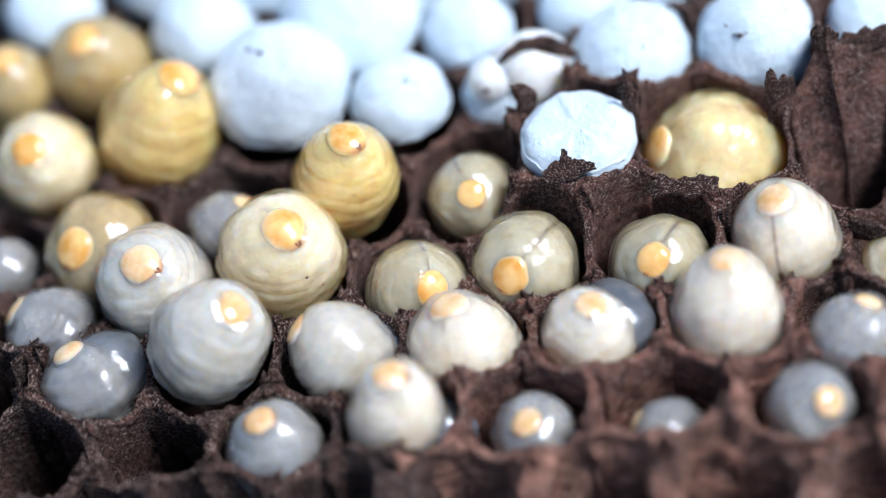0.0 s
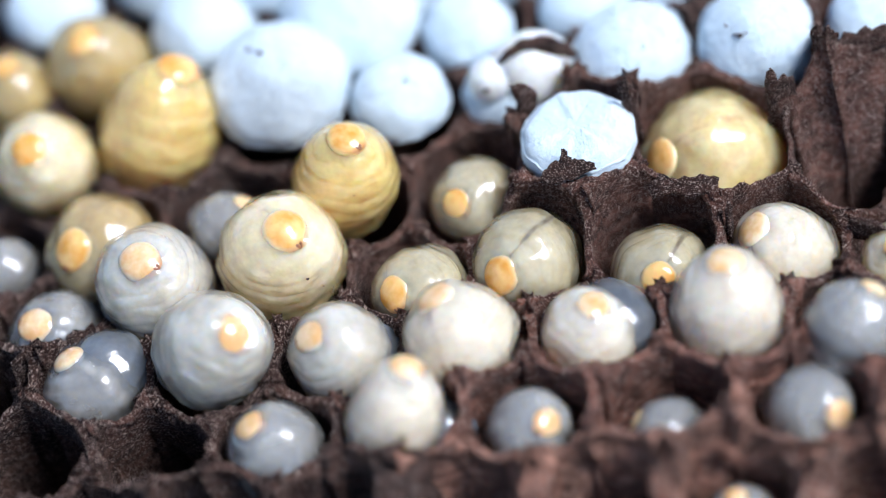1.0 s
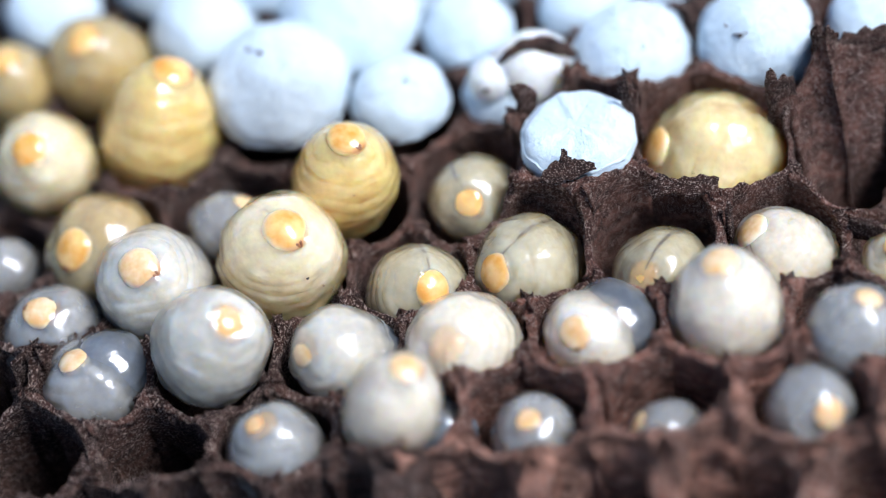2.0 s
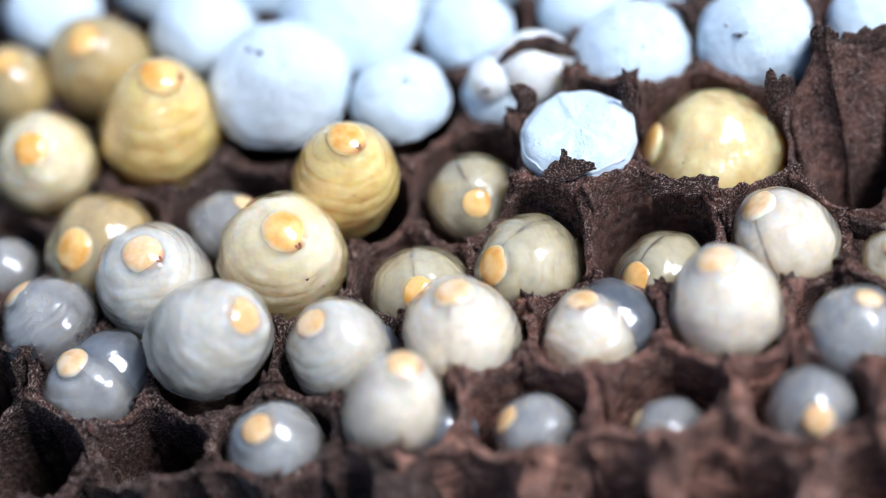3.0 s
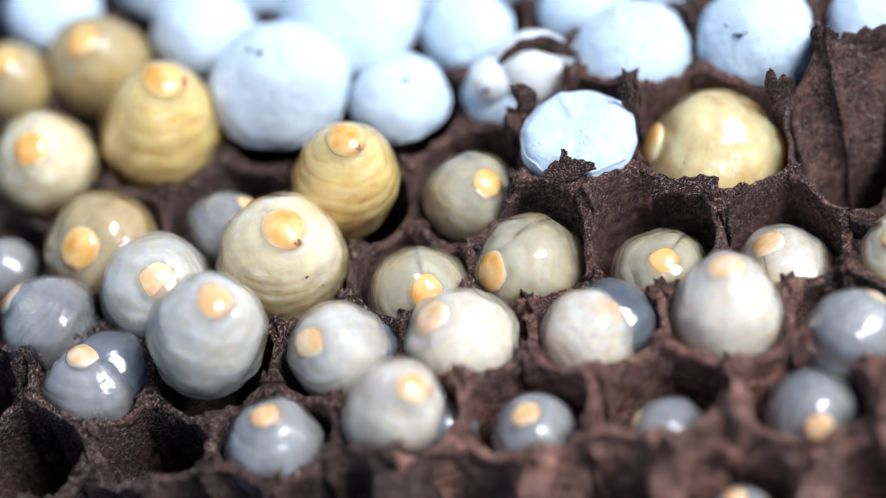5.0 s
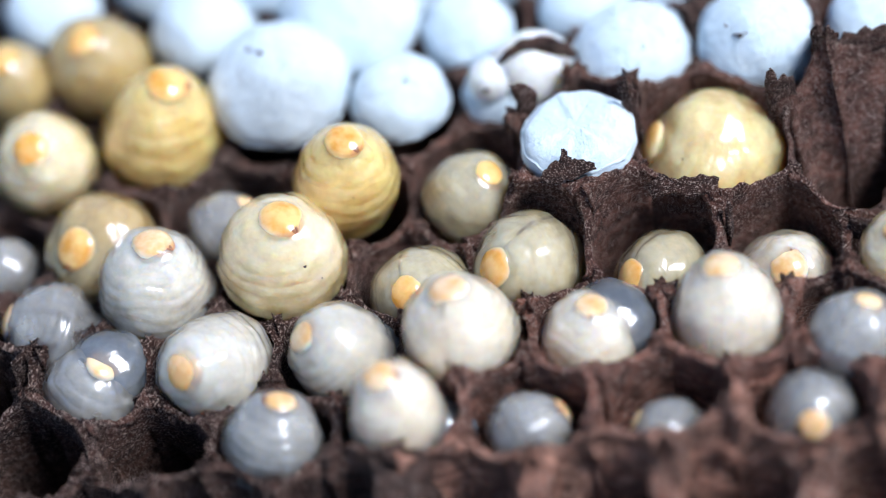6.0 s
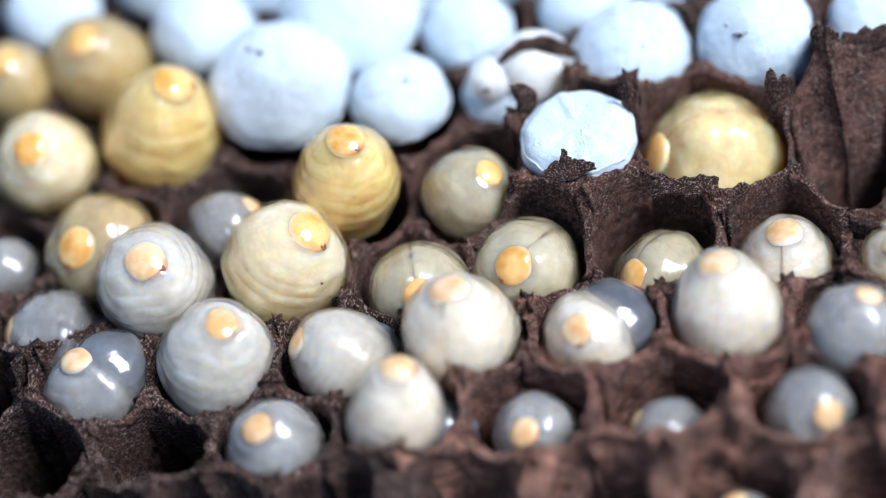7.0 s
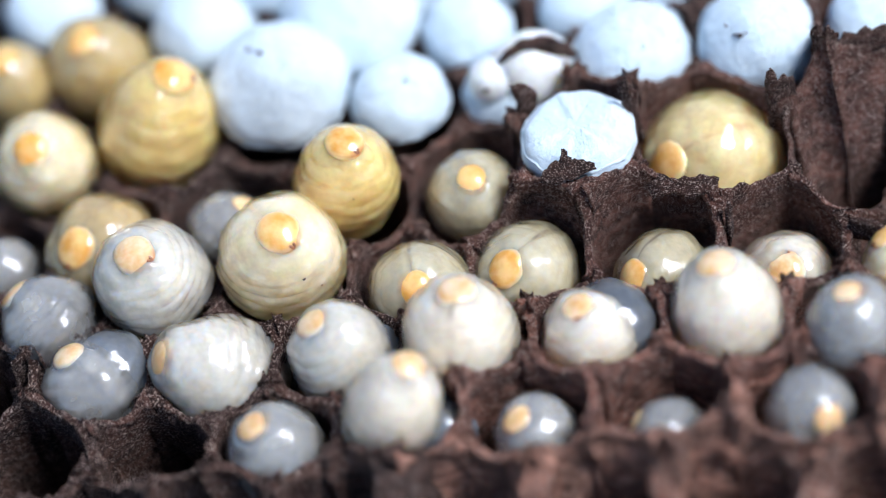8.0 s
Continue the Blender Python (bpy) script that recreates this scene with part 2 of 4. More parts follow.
# how far each cell has drifted from the even grid (mm, x then y), from cell 0 on
DRIFT = {
    "Z": (0.66, 5.26, 0.15, 4.03, -0.27, 3.26, -0.51, 2.91, -0.75, 2.57, -0.52, 1.70, -0.19, 1.49),
    "A": (0.59, 1.92, 0.15, 0.88, -0.23, 0.70, -0.43, 1.54, -0.37, -0.30, -0.60, -0.44, 0.57, -0.52),
    "B": (-0.39, 0.29, -0.64, 0.95, -0.11, 0.22, -0.31, 0.08, 0.18, 0.09, 0.02, 0.43, -0.56, -2.20),
    "C": (0.94, -1.90, -0.24, 0.25, 0.12, 1.38, 1.05, -1.86, -0.20, -1.08, 0.23, -1.86, 0.28, -1.01, -0.74, -3.46),
    "D": (1.73, -2.12, -0.12, -2.56, 0.45, -1.69, 0.56, -0.48, 0.61, -1.52, -0.39, 0.12, 0.56, 0.05, 0.54, -2.15),
    "E": (-0.41, -2.51, -0.48, -0.59, -0.76, 2.28, -0.09, 0.17, -0.18, 1.18, 0.13, 2.12, 0.54, 2.12, -0.72, 2.99),
    "F": (0.47, -0.63, -1.50, 0.14, -2.87, 2.41, -0.50, 1.82, 1.20, -1.20, 1.06, -0.14),
}
# how high each cell's rim stands over the mean mouth plane (mm)
RIM = {
    "Y": (-4.0, -5.0, -6.0, -6.5, -5.5, -7.0, -6.0),
    "Z": (0.3, 0.3, 0.6, 1.0, 1.2, 1.2, 1.2),
    "A": (0.2, 0.2, 0.4, 1.2, 1.8, 1.8, 1.8),
    "B": (0.0, 0.0, 0.3, 1.0, 1.2, 1.0, 1.0),
    "C": (0.0, -0.8, 0.0, 0.0, 0.6, 1.0, 1.0, 1.0),
    "D": (0.0, 0.0, 0.0, 0.0, 0.6, 4.5, 2.2, 2.4),
    "E": (0.0, 0.0, -0.3, 0.2, 1.5, 2.5, 4.0, 5.0),
    "F": (0.0, 0.0, 0.0, 0.0, 0.5, 1.5, 2.5, 3.0),
}
# corners that were built up or torn away (mm)
CORNER = {
    "A3 A4 B3": 3.0, "A6 A7 Z6": 2.6,
    "B-1 B0 C0": 1.4, "A0 B-1 B0": 1.6, "B-1 C-1 C0": 1.0,
    "C4 C5 D5": 4.6, "C4 D4 D5": 3.6, "D4 D5 E4": 3.6, "D5 D6 E5": 5.2, "D6 E5 E6": 2.8, "C5 D5 D6": 3.0,
    "C5 C6 D6": 2.6, "C6 D6 D7": 1.5, "D6 D7 E6": 2.8, "D7 E6 E7": 6.4, "C6 C7 D7": 0.4, "D5 E4 E5": 4.0,
    "D7 D8 E7": 3.8, "C7 D7 D8": -3.0, "D4 E3 E4": 0.6,
    "D1 D2 E1": 1.2, "A6 Z5 Z6": 0.6, "Z4 Z5 Y5": 2.6, "A5 Z4 Z5": 2.6, "A5 A6 Z5": 3.9, "A4 A5 Z4": 2.4, "A4 Z3 Z4": 2.0, "A3 Z2 Z3": 2.4, "A3 A4 Z3": 1.6,
    "A4 A5 B4": 2.5, "A5 A6 B5": 1.8, "A5 B4 B5": 1.7, "A4 B3 B4": 2.0, "A6 B5 B6": 1.6,
}

# walls that lean as they go down, mm sideways for each mm
LEANING = {"D7 E6": (0.12, -0.66), "D7 E7": (0.12, -0.66), "A0 B0": (0, 0.16), "A1 B0": (0, 0.16), "A1 B1": (0, 0.16), "A0 B-1": (0, 0.16), "Z0 A0": (0, 0.1), "A1 Z0": (0, 0.16), "A0 Z0": (0, 0.16), "A1 Z1": (0, 0.16)}
# corners pushed aside (mm, x then y), and the walls that are thin as a leaf
PUSHED = {"D6 E5 E6": (-0.3, -0.6), "D7 E6 E7": (0, -2.0), "D7 D8 E7": (1.0, 1.2), "D5 D6 E5": (-0.6, 0.2), "C5 D5 D6": (-0.5, -0.1), "D6 D7 E6": (1.1, -1.0), "C6 D6 D7": (1.1, -0.2)}
THIN = ("D5 D6", "D6 D7", "C5 D6", "C6 D6", "C6 D7", "D7 E6", "D7 E7")


def grid_place(row, i):
    x = (i + SHIFT[row]) * PITCH
    y = (ROWS.index(row) - 2) * PITCH * math.sqrt(3) / 2
    return Vector((x, y, 0))


def cell_place(row, i):
    """Centre of a cell's mouth, in mm. Cells past the noted ones drift like their nearest neighbour."""
    home = grid_place(row, i)
    if row in DRIFT and 0 <= i < len(DRIFT[row]) // 2:
        return home + Vector((DRIFT[row][2 * i], DRIFT[row][2 * i + 1], 0))
    best = min(((grid_place(r, k) - home).length, r, k) for r in DRIFT for k in range(len(DRIFT[r]) // 2))
    _, r, k = best
    return home + Vector((DRIFT[r][2 * k], DRIFT[r][2 * k + 1], 0))


def rim(row, i):
    if row in RIM:
        return RIM[row][min(max(i, 0), len(RIM[row]) - 1)]
    return 0.5


def around_cell(row, i):
    """The six neighbours of a cell, in order."""
    x = round(2 * (i + SHIFT[row]))
    at = ROWS.index(row)
    found = []
    for dx, dr in ((2, 0), (1, 1), (-1, 1), (-2, 0), (-1, -1), (1, -1)):
        if 0 <= at + dr < len(ROWS):
            r = ROWS[at + dr]
            found.append((r, round((x + dx) / 2 - SHIFT[r])))
        else:
            found.append(None)
    return found


def corner(*cells):
    """Where three cells meet: its place, and the height of the rim there."""
    place = sum((cell_place(*c) for c in cells), Vector()) / 3
    key = " ".join(sorted(r + str(i) for r, i in cells))
    rng = random.Random(key)
    place += Vector((*PUSHED.get(key, (0, 0)), 0))
    place.z = CORNER.get(key, sum(rim(*c) for c in cells) / 3 + rng.uniform(-0.3, 0.5))
    return place


def wall_panel(p, q, seed, lean=Vector(), thick=0.30, level=False, crumple=0.34):
    """One wall between two cells: a sheet thick at its ends, with a sagging ragged rim."""
    rng = random.Random(seed)
    bm = bmesh.new()
    nu, nv, deep = 26, 20, -18.0
    run = Vector((q.x - p.x, q.y - p.y, 0))
    side = Vector((-run.y, run.x, 0)).normalized()
    bow = rng.uniform(-0.25, 0.25)
    sag = 0.1 if level else rng.uniform(0.5, 1.5)
    grids = []
    off = Vector((rng.uniform(0, 50), rng.uniform(0, 50), 0))
    for sgn in (1, -1):
        g = []
        for a in range(nu + 1):
            s = a / nu
            top = p.z + (q.z - p.z) * s - sag * 4 * s * (1 - s)
            end = abs(2 * s - 1)
            top += (0.5 * noise.noise(Vector((s * 5, seed * 0.37, 0))) + 0.22 * noise.noise(Vector((s * 13, seed * 0.73, 3))) + rng.uniform(-0.05, 0.05)) * (1 - end ** 4)
            col = []
            for b in range(nv + 1):
                w = 1 - (1 - b / nv) ** 2.2
                z = deep + (top - deep) * w
                thin = 1.0 if b < nv - 2 else (0.95, 0.84, 0.55)[b - nv + 2]
                t = (thick + min(0.85, 2.4 * thick) * end ** 4) * thin
                v = Vector((p.x, p.y, 0)) + run * s + side * (sgn * t + bow * 4 * s * (1 - s))
                v += lean * min(top - z, 7.0)
                v.z = z
                d = noise.noise_vector(v * 0.5 + off) * crumple + noise.noise_vector(v * 1.3 + off) * 0.13 + noise.noise_vector(v * 4 + off) * 0.035
                col.append(bm.verts.new((v + d) * MM))
            g.append(col)
        grids.append(g)
    g, h = grids
    for a in range(nu):
        for b in range(nv):
            bm.faces.new((g[a][b], g[a][b + 1], g[a + 1][b + 1], g[a + 1][b]))
            bm.faces.new((h[a][b], h[a + 1][b], h[a + 1][b + 1], h[a][b + 1]))
        bm.faces.new((g[a][nv], h[a][nv], h[a + 1][nv], g[a + 1][nv]))
        bm.faces.new((g[a][0], g[a + 1][0], h[a + 1][0], h[a][0]))
    for a in (0, nu):
        for b in range(nv):
            quad = (g[a][b], h[a][b], h[a][b + 1], g[a][b + 1])
            bm.faces.new(quad if a == 0 else quad[::-1])
    return bm


def flake(points, thick, seed):
    """A torn scrap of paper: an outline in its own plane (mm, x across, z up), with a ragged edge."""
    rng = random.Random(seed)
    fine = []
    for (x0, z0), (x1, z1) in zip(points, points[1:] + points[:1]):
        for k in range(4):
            s = k / 4
            j = 0.14 if k else 0.05
            fine.append((x0 + (x1 - x0) * s + rng.uniform(-j, j), z0 + (z1 - z0) * s + rng.uniform(-j, j)))
    bm = bmesh.new()
    n = len(fine)
    cx, cz = sum(x for x, _ in fine) / n, sum(z for _, z in fine) / n
    sheets = []
    for y in (-thick / 2, thick / 2):
        ring = [bm.verts.new(Vector((x, y * 0.5 + 0.12 * noise.noise(Vector((x, z, seed)) * 1.5), z)) * MM) for x, z in fine]
        inner = [bm.verts.new(Vector((cx + (x - cx) * 0.6, y + 0.12 * noise.noise(Vector((x, z, seed)) * 1.1), cz + (z - cz) * 0.6)) * MM) for x, z in fine]
        mid = bm.verts.new(Vector((cx, y, cz)) * MM)
        sheets.append((ring, inner, mid))
    for (ring, inner, mid), flip in zip(sheets, (False, True)):
        for i in range(n):
            k = (i + 1) % n
            quads = [(ring[i], ring[k], inner[k], inner[i]), (inner[i], inner[k], mid)]
            for f in quads:
                bm.faces.new(f[::-1] if flip else f)
    for i in range(n):
        k = (i + 1) % n
        bm.faces.new((sheets[0][0][k], sheets[0][0][i], sheets[1][0][i], sheets[1][0][k]))
    return bm


# ---- silk caps ----
def speck(size, seed):
    rng = random.Random(seed)
    off = Vector((rng.uniform(0, 9), rng.uniform(0, 9), 0))

    def shape(a, lat):
        v = Vector((math.cos(a) * math.cos(lat), math.sin(a) * math.cos(lat) * 0.7, math.sin(lat) * 0.45))
        return v * size * (1 + 0.5 * noise.noise(v * 1.7 + off))

    return blob(shape, 10, 6)


def hem(surface, seed, lat, wide):
    """The thickened ragged edge by which a cap is spun to its rim."""
    bm = bmesh.new()
    rings = []
    for i in range(72):
        a = 2 * math.pi * i / 72
        mid = surface(a, lat + 0.10 * noise.noise(Vector((math.cos(a) * 2, math.sin(a) * 2, seed))))
        out = Vector((math.cos(a), math.sin(a), 0))
        thick = wide + 0.7 * wide * noise.noise(Vector((math.cos(a) * 5, math.sin(a) * 5, seed + 9)))
        ring = []
        for k in range(8):
            b = 2 * math.pi * k / 8
            v = mid + out * math.cos(b) * thick + Vector((0, 0, math.sin(b) * thick * 1.5))
            ring.append(bm.verts.new((v + noise.noise_vector(v * 3) * 0.07) * MM))
        rings.append(ring)
    for p, q in zip(rings, rings[1:] + rings[:1]):
        for k in range(8):
            n = (k + 1) % 8
            bm.faces.new((p[k], q[k], q[n], p[n]))
    return bm


def silk_cap(x, y, z, wide, tall, seed, label, flat=0.0, specks=(), silk=SILK):
    thing = tagged(new("silk_cap"), label, "cocoon cap", "silk caps on the comb")
    thing.location = Vector((x, y, z)) * MM
    off = Vector((seed * 3.1, seed * 1.7, 0))

    def surface(a, lat):
        c = max(math.cos(lat), 0.0)
        if flat:
            c = c ** (1 - 0.62 * flat)
        s = math.sin(lat)
        v = Vector((math.cos(a) * c * wide, math.sin(a) * c * wide, s * tall))
        if flat and s > 0:
            v.z -= flat * 0.28 * tall * max(0.0, 1 - (c / 0.8) ** 2)
        if s < 0 and not flat:
            v.x, v.y = v.x * (1 + 0.5 * s), v.y * (1 + 0.5 * s)
        if flat and s > 0:
            v.z += 0.35 * noise.noise(Vector((math.cos(a) * 3, math.sin(a) * 3, v.xy.length * 0.25)) + off) * min(c / 0.6, 1.0)
        d = 0.30 * (1 - flat) * noise.noise(v * 0.33 + off) + 0.12 * noise.noise(v * 0.9 + off) + 0.05 * noise.noise(v * 2.4 + off)
        return v * (1 + d * 0.55 / max(wide, 1) * 2)

    dome = part("dome", blob(surface, 56, 34), silk, thing)
    part("hem", hem(surface, seed, 0.30 if flat else -0.10, 0.10 if flat else 0.15), SILK, thing, "ragged silk hem spun onto the paper rim")
    for k, (a, lat, size) in enumerate(specks):
        s = part("dirt_speck", speck(size, seed * 10 + k), SOIL, thing, "dark speck of dirt")
        v = surface(radians(a), radians(lat))
        s.location = v * MM
        s.rotation_euler = Vector(v).to_track_quat("Z", "Y").to_euler()
    return thing


# ---- larvae ----
def pose_along(ux, uy, x, y, z, turn):
    return Matrix.Translation(Vector((x, y, z)) * MM) @ Matrix.Rotation(turn, 4, Vector((-uy, ux, 0)))


def front_length(radius, ratio):
    return radius * min(max(0.92 + 0.65 * (ratio - 2), 0.92), 1.5)


def stance(radius, ratio, lean_x, lean_y, height):
    """Poses of the body and the head of a larva that leans over by that turn (radians), in its own space (mm)."""
    lean = math.hypot(lean_x, lean_y)
    ux, uy = (lean_x / lean, lean_y / lean) if lean > 1e-6 else (1.0, 0.0)
    run = front_length(radius, ratio) - 0.30 * min(0.39 * radius, 1.55)
    side = -min(0.12 * radius, 0.5) * math.sin(lean)
    ahead = side + run * math.sin(lean)
    return [pose_along(ux, uy, side * ux, side * uy, height, lean),
            pose_along(ux, uy, ahead * ux, ahead * uy, height + run * math.cos(lean), lean)]


MOVING = []


def larva(row, i, nudge, radius, ratio, colour, face, label, rows, specks=(), coil=None):
    """rows: seconds, lean along x and y (radians), height of the middle (mm). face: which way its underside looks (degrees). coil: place and size of the tail end, where it shows."""
    thing = tagged(new("larva"), label, "larva", "larvae in the comb")
    home = cell_place(row, i) + Vector((*nudge, 0))
    thing.location = home * MM
    rng = random.Random(row + str(i))
    off = Vector((rng.uniform(0, 60), rng.uniform(0, 60), rng.uniform(0, 60)))
    turn = radians(face)
    room = min((cell_place(*c) - home).length for c in around_cell(row, i) if c) / 2 - 0.45
    if ratio < 1.8:
        room = radius
    front = front_length(radius, ratio)
    tail = radius * (0.92 + 0.35 * max(0, ratio - 2.2))
    tall = min(max((ratio - 2.6) / 0.4, 0.0), 1.0)
    pitch = rng.uniform(0.185, 0.225) + 0.11 * tall
    size = min(0.375 * radius, 1.7)
    plump = rng.uniform(0.85, 1.2)

    def rolls(a, z, v):
        """Rounded rolls of skin round the body, deepest on the underside, with knobs along both flanks."""
        belly = 0.5 + 0.5 * math.cos(a)
        wave = noise.noise(Vector((math.cos(a) * 1.4, math.sin(a) * 1.4, z * 0.25)) + off * 2)
        back = (front - z) / radius + 0.16 * wave + 0.05 * math.cos(a) + 0.012 * math.sin(5 * a + off.x) * belly
        place = (back - 0.30) / pitch
        if place < 0:
            return 0.018 * math.sin(math.pi * min(max(1 + place / 1.6, 0.0), 1.0))
        p = place % 1.0
        full = math.sqrt(max(0.0, 1 - (2 * p - 1) ** 2))
        here = 0.40 + 1.1 * noise.noise(v * 0.30 + off * 3)
        depth = (0.013 + 0.024 * belly) * min(max(here, 0.06 + 0.5 * tall), 1.0) * plump * (1 + 0.9 * tall)
        flank = math.exp(-((abs(math.sin(a)) - 1) / 0.20) ** 2) * (0.4 + 0.6 * noise.noise(Vector((math.floor(place) * 3.3, math.copysign(4, math.sin(a)), off.y))))
        return depth * (full - 0.75) + 0.030 * plump * flank * full

    def trunk(a, lat):
        s, c = math.sin(lat), max(math.cos(lat), 0.0)
        z = s * (front if s > 0 else tail)
        wide = radius * c ** (1.0 + 0.5 * max(0, ratio - 2.5) if s > 0 else 0.8)
        sink = min(max((-0.05 - z / radius) / 0.55, 0.0), 1.0)
        wide += (min(wide, 0.95 * room) - wide) * sink * sink * (3 - 2 * sink)
        v = Vector((math.cos(a + turn) * wide, math.sin(a + turn) * wide, z))
        d = noise.noise(v * 0.24 + off) * 0.08 + noise.noise(v * 0.6 + off) * 0.040
        d += 0.012 * math.cos(2 * (a - 0.3)) + 0.016 * noise.noise(Vector((v.x * 0.7, v.y * 0.7, v.z * 1.3)) + off * 1.5) * max(0.0, 0.4 + math.cos(a))
        if s > -0.5:
            d += rolls(a, z, v)
        d -= 0.014 * math.exp(-((a - math.pi) / 0.09) ** 2) * c
        v = v * (1 + d * min(1.0, wide / size) ** 1.5)
        return v

    body = part("body", blob(trunk, 96, 120), SKIN[colour], thing)

    def lobed(a, lat):
        """The fat under the skin, in scalloped rolls, thin in places."""
        v = trunk(a, lat)
        s = math.sin(lat)
        back = (front - s * (front if s > 0 else tail)) / radius
        p = ((back + 0.05 * math.sin(4 * a + off.z) + 0.08 * noise.noise(v * 0.3 + off)) / (pitch * 1.6)) % 1.0
        under = 0.055 + 0.025 * p * p + 0.07 * max(0.0, noise.noise(v * 0.45 + off * 4) + 0.05)
        return v * (1 - under - 0.10 * min(max(back - 0.7, 0.0), 1.0))

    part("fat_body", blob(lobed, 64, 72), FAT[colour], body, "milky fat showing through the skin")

    def skull(a, lat):
        """A domed capsule with a blunt muzzle."""
        ca, sa, cl, sl = math.cos(a), math.sin(a), math.cos(lat), math.sin(lat)
        v = Vector((ca * cl * 1.02, sa * cl * 0.95, sl * 0.50 - 0.05))
        muzzle = math.exp(-((1 - ca * cl) / 0.28) ** 2 - ((sl - 0.42) / 0.35) ** 2)
        v += Vector((0.05, 0, 0.03)) * muzzle
        v *= 1 + 0.05 * noise.noise(v * 1.3 + off)
        return Matrix.Rotation(turn, 3, "Z") @ (v * size)

    head = part("head", blob(skull, 40, 28), HEAD[colour], thing, "glossy amber head capsule")
    mouth = Matrix.Rotation(-turn, 3, "Z") @ skull(0, 0.55)
    for sgn in (1, -1):
        def jaw(a, lat, sgn=sgn):
            taper = 1 - 0.55 * (0.5 + 0.5 * math.cos(a) * math.cos(lat))
            v = Vector((math.cos(a) * math.cos(lat) * 0.13, math.sin(a) * math.cos(lat) * 0.10 * taper, math.sin(lat) * 0.07 * taper))
            v.y -= sgn * 0.30 * (v.x + 0.05)
            v.z -= 0.55 * v.x + 0.03
            v = v * size + mouth + Vector((0.0, sgn * 0.08, 0.0)) * size
            return Matrix.Rotation(turn, 3, "Z") @ v

        part("jaw", blob(jaw, 12, 8), JAW, head, "small dark brown jaw")
    if coil:
        x, y, z, big = coil

        def tail_end(a, lat):
            v = Vector((math.cos(a) * math.cos(lat), math.sin(a) * math.cos(lat), math.sin(lat)))
            p = ((v.z * 1.2 + 0.15 * noise.noise(v + off)) / 0.3) % 1.0
            return v * big * (1 + 0.03 * math.sqrt(max(0.0, 1 - (2 * p - 1) ** 2)) + 0.08 * noise.noise(v * 1.2 + off)) + Vector((x, y, z))

        part("tail", blob(tail_end, 48, 40), TAIL, thing, "clear tail end, greyed further by shade in its colour, curled up beside the head")
    for k, (a, lat, wide) in enumerate(specks):
        mark = part("dirt_speck", speck(wide, k + 7), SOIL, body, "tiny dark speck of dirt")
        place = trunk(radians(a) - turn, radians(lat))
        mark.location = place * MM
        mark.rotation_euler = place.to_track_quat("Z", "Y").to_euler()
    parts = [body, head]
    for ob, m in zip(parts, stance(radius, ratio, *rows[0][1:])):
        ob.matrix_basis = m
    MOVING.append((parts, radius, ratio, rows))
    return thing


# ---- a pupa in a torn cell ----
def pupa(x, y, z):
    thing = tagged(new("wasp_pupa"), "pale white wasp pupa in a torn-open silk cell", "pupa")
    thing.location = Vector((x, y, z)) * MM

    def lump(cx, cy, cz, rx, ry, rz, seed):
        def shape(a, lat):
            v = Vector((math.cos(a) * math.cos(lat), math.sin(a) * math.cos(lat), math.sin(lat)))
            v *= 1 + 0.10 * noise.noise(v * 1.6 + Vector((seed, 0, 0))) + 0.04 * noise.noise(v * 4 + Vector((seed, 3, 0)))
            return Vector((v.x * rx + cx, v.y * ry + cy, v.z * rz + cz))
        return blob(shape, 28, 16)

    part("thorax", lump(0.7, 0.2, 0.9, 3.3, 2.9, 3.1, 1), PUPA, thing)
    part("abdomen", lump(0, 0, -5, 3.4, 3.4, 5.2, 2), PUPA, thing)
    head = part("head", lump(-2.3, -0.9, 1.5, 1.8, 1.7, 1.7, 3), PUPA, thing)
    part("eye", lump(-2.6, -2.3, 1.9, 0.36, 0.25, 0.28, 4), SOIL, head, "small dark eye spot")
    part("wing_pad", lump(0.2, -1.9, -0.2, 1.2, 0.6, 1.9, 5), SILK, thing, "folded white wing pad")


# ---- the bench under the comb ----
bm = bmesh.new()
bmesh.ops.create_grid(bm, x_segments=8, y_segments=8, size=0.11)
for v in bm.verts:
    v.co += Vector((0.034, 0.028, -0.0240))
bench = part("ground", bm, bench_material(), None)
tagged(bench, "plain grey board that the comb lies on", "ground", kind="structure")

# ---- the comb ----
comb = tagged(new("wasp_comb"), "brown chewed-paper wasp comb with open hexagonal cells", "wasp nest")
seen_edges = set()
walls = []
for row in ROWS:
    for i in range(-1, 9):
        ring = around_cell(row, i)
        for k in range(6):
            a, b, c = ring[k - 1], ring[k], ring[(k + 1) % 6]
            if not (a and b and c):
                continue
            edge = frozenset(((row, i), b))
            if edge in seen_edges:
                continue
            seen_edges.add(edge)
            pair = " ".join(sorted((row + str(i), b[0] + str(b[1]))))
            lean = LEANING.get(pair, (0, 0))
            both = row == "Z" and b[0] == "Z" and i > 1
            # paper tone goes by side: light on the right and front is put into it
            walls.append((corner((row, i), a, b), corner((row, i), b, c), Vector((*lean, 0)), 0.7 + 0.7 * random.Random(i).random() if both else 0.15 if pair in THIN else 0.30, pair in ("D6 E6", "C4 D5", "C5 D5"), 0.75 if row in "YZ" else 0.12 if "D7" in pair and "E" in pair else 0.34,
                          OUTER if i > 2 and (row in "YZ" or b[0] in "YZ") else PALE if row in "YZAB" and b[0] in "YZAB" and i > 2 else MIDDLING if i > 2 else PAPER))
fibre_verts, fibre_faces = [], []


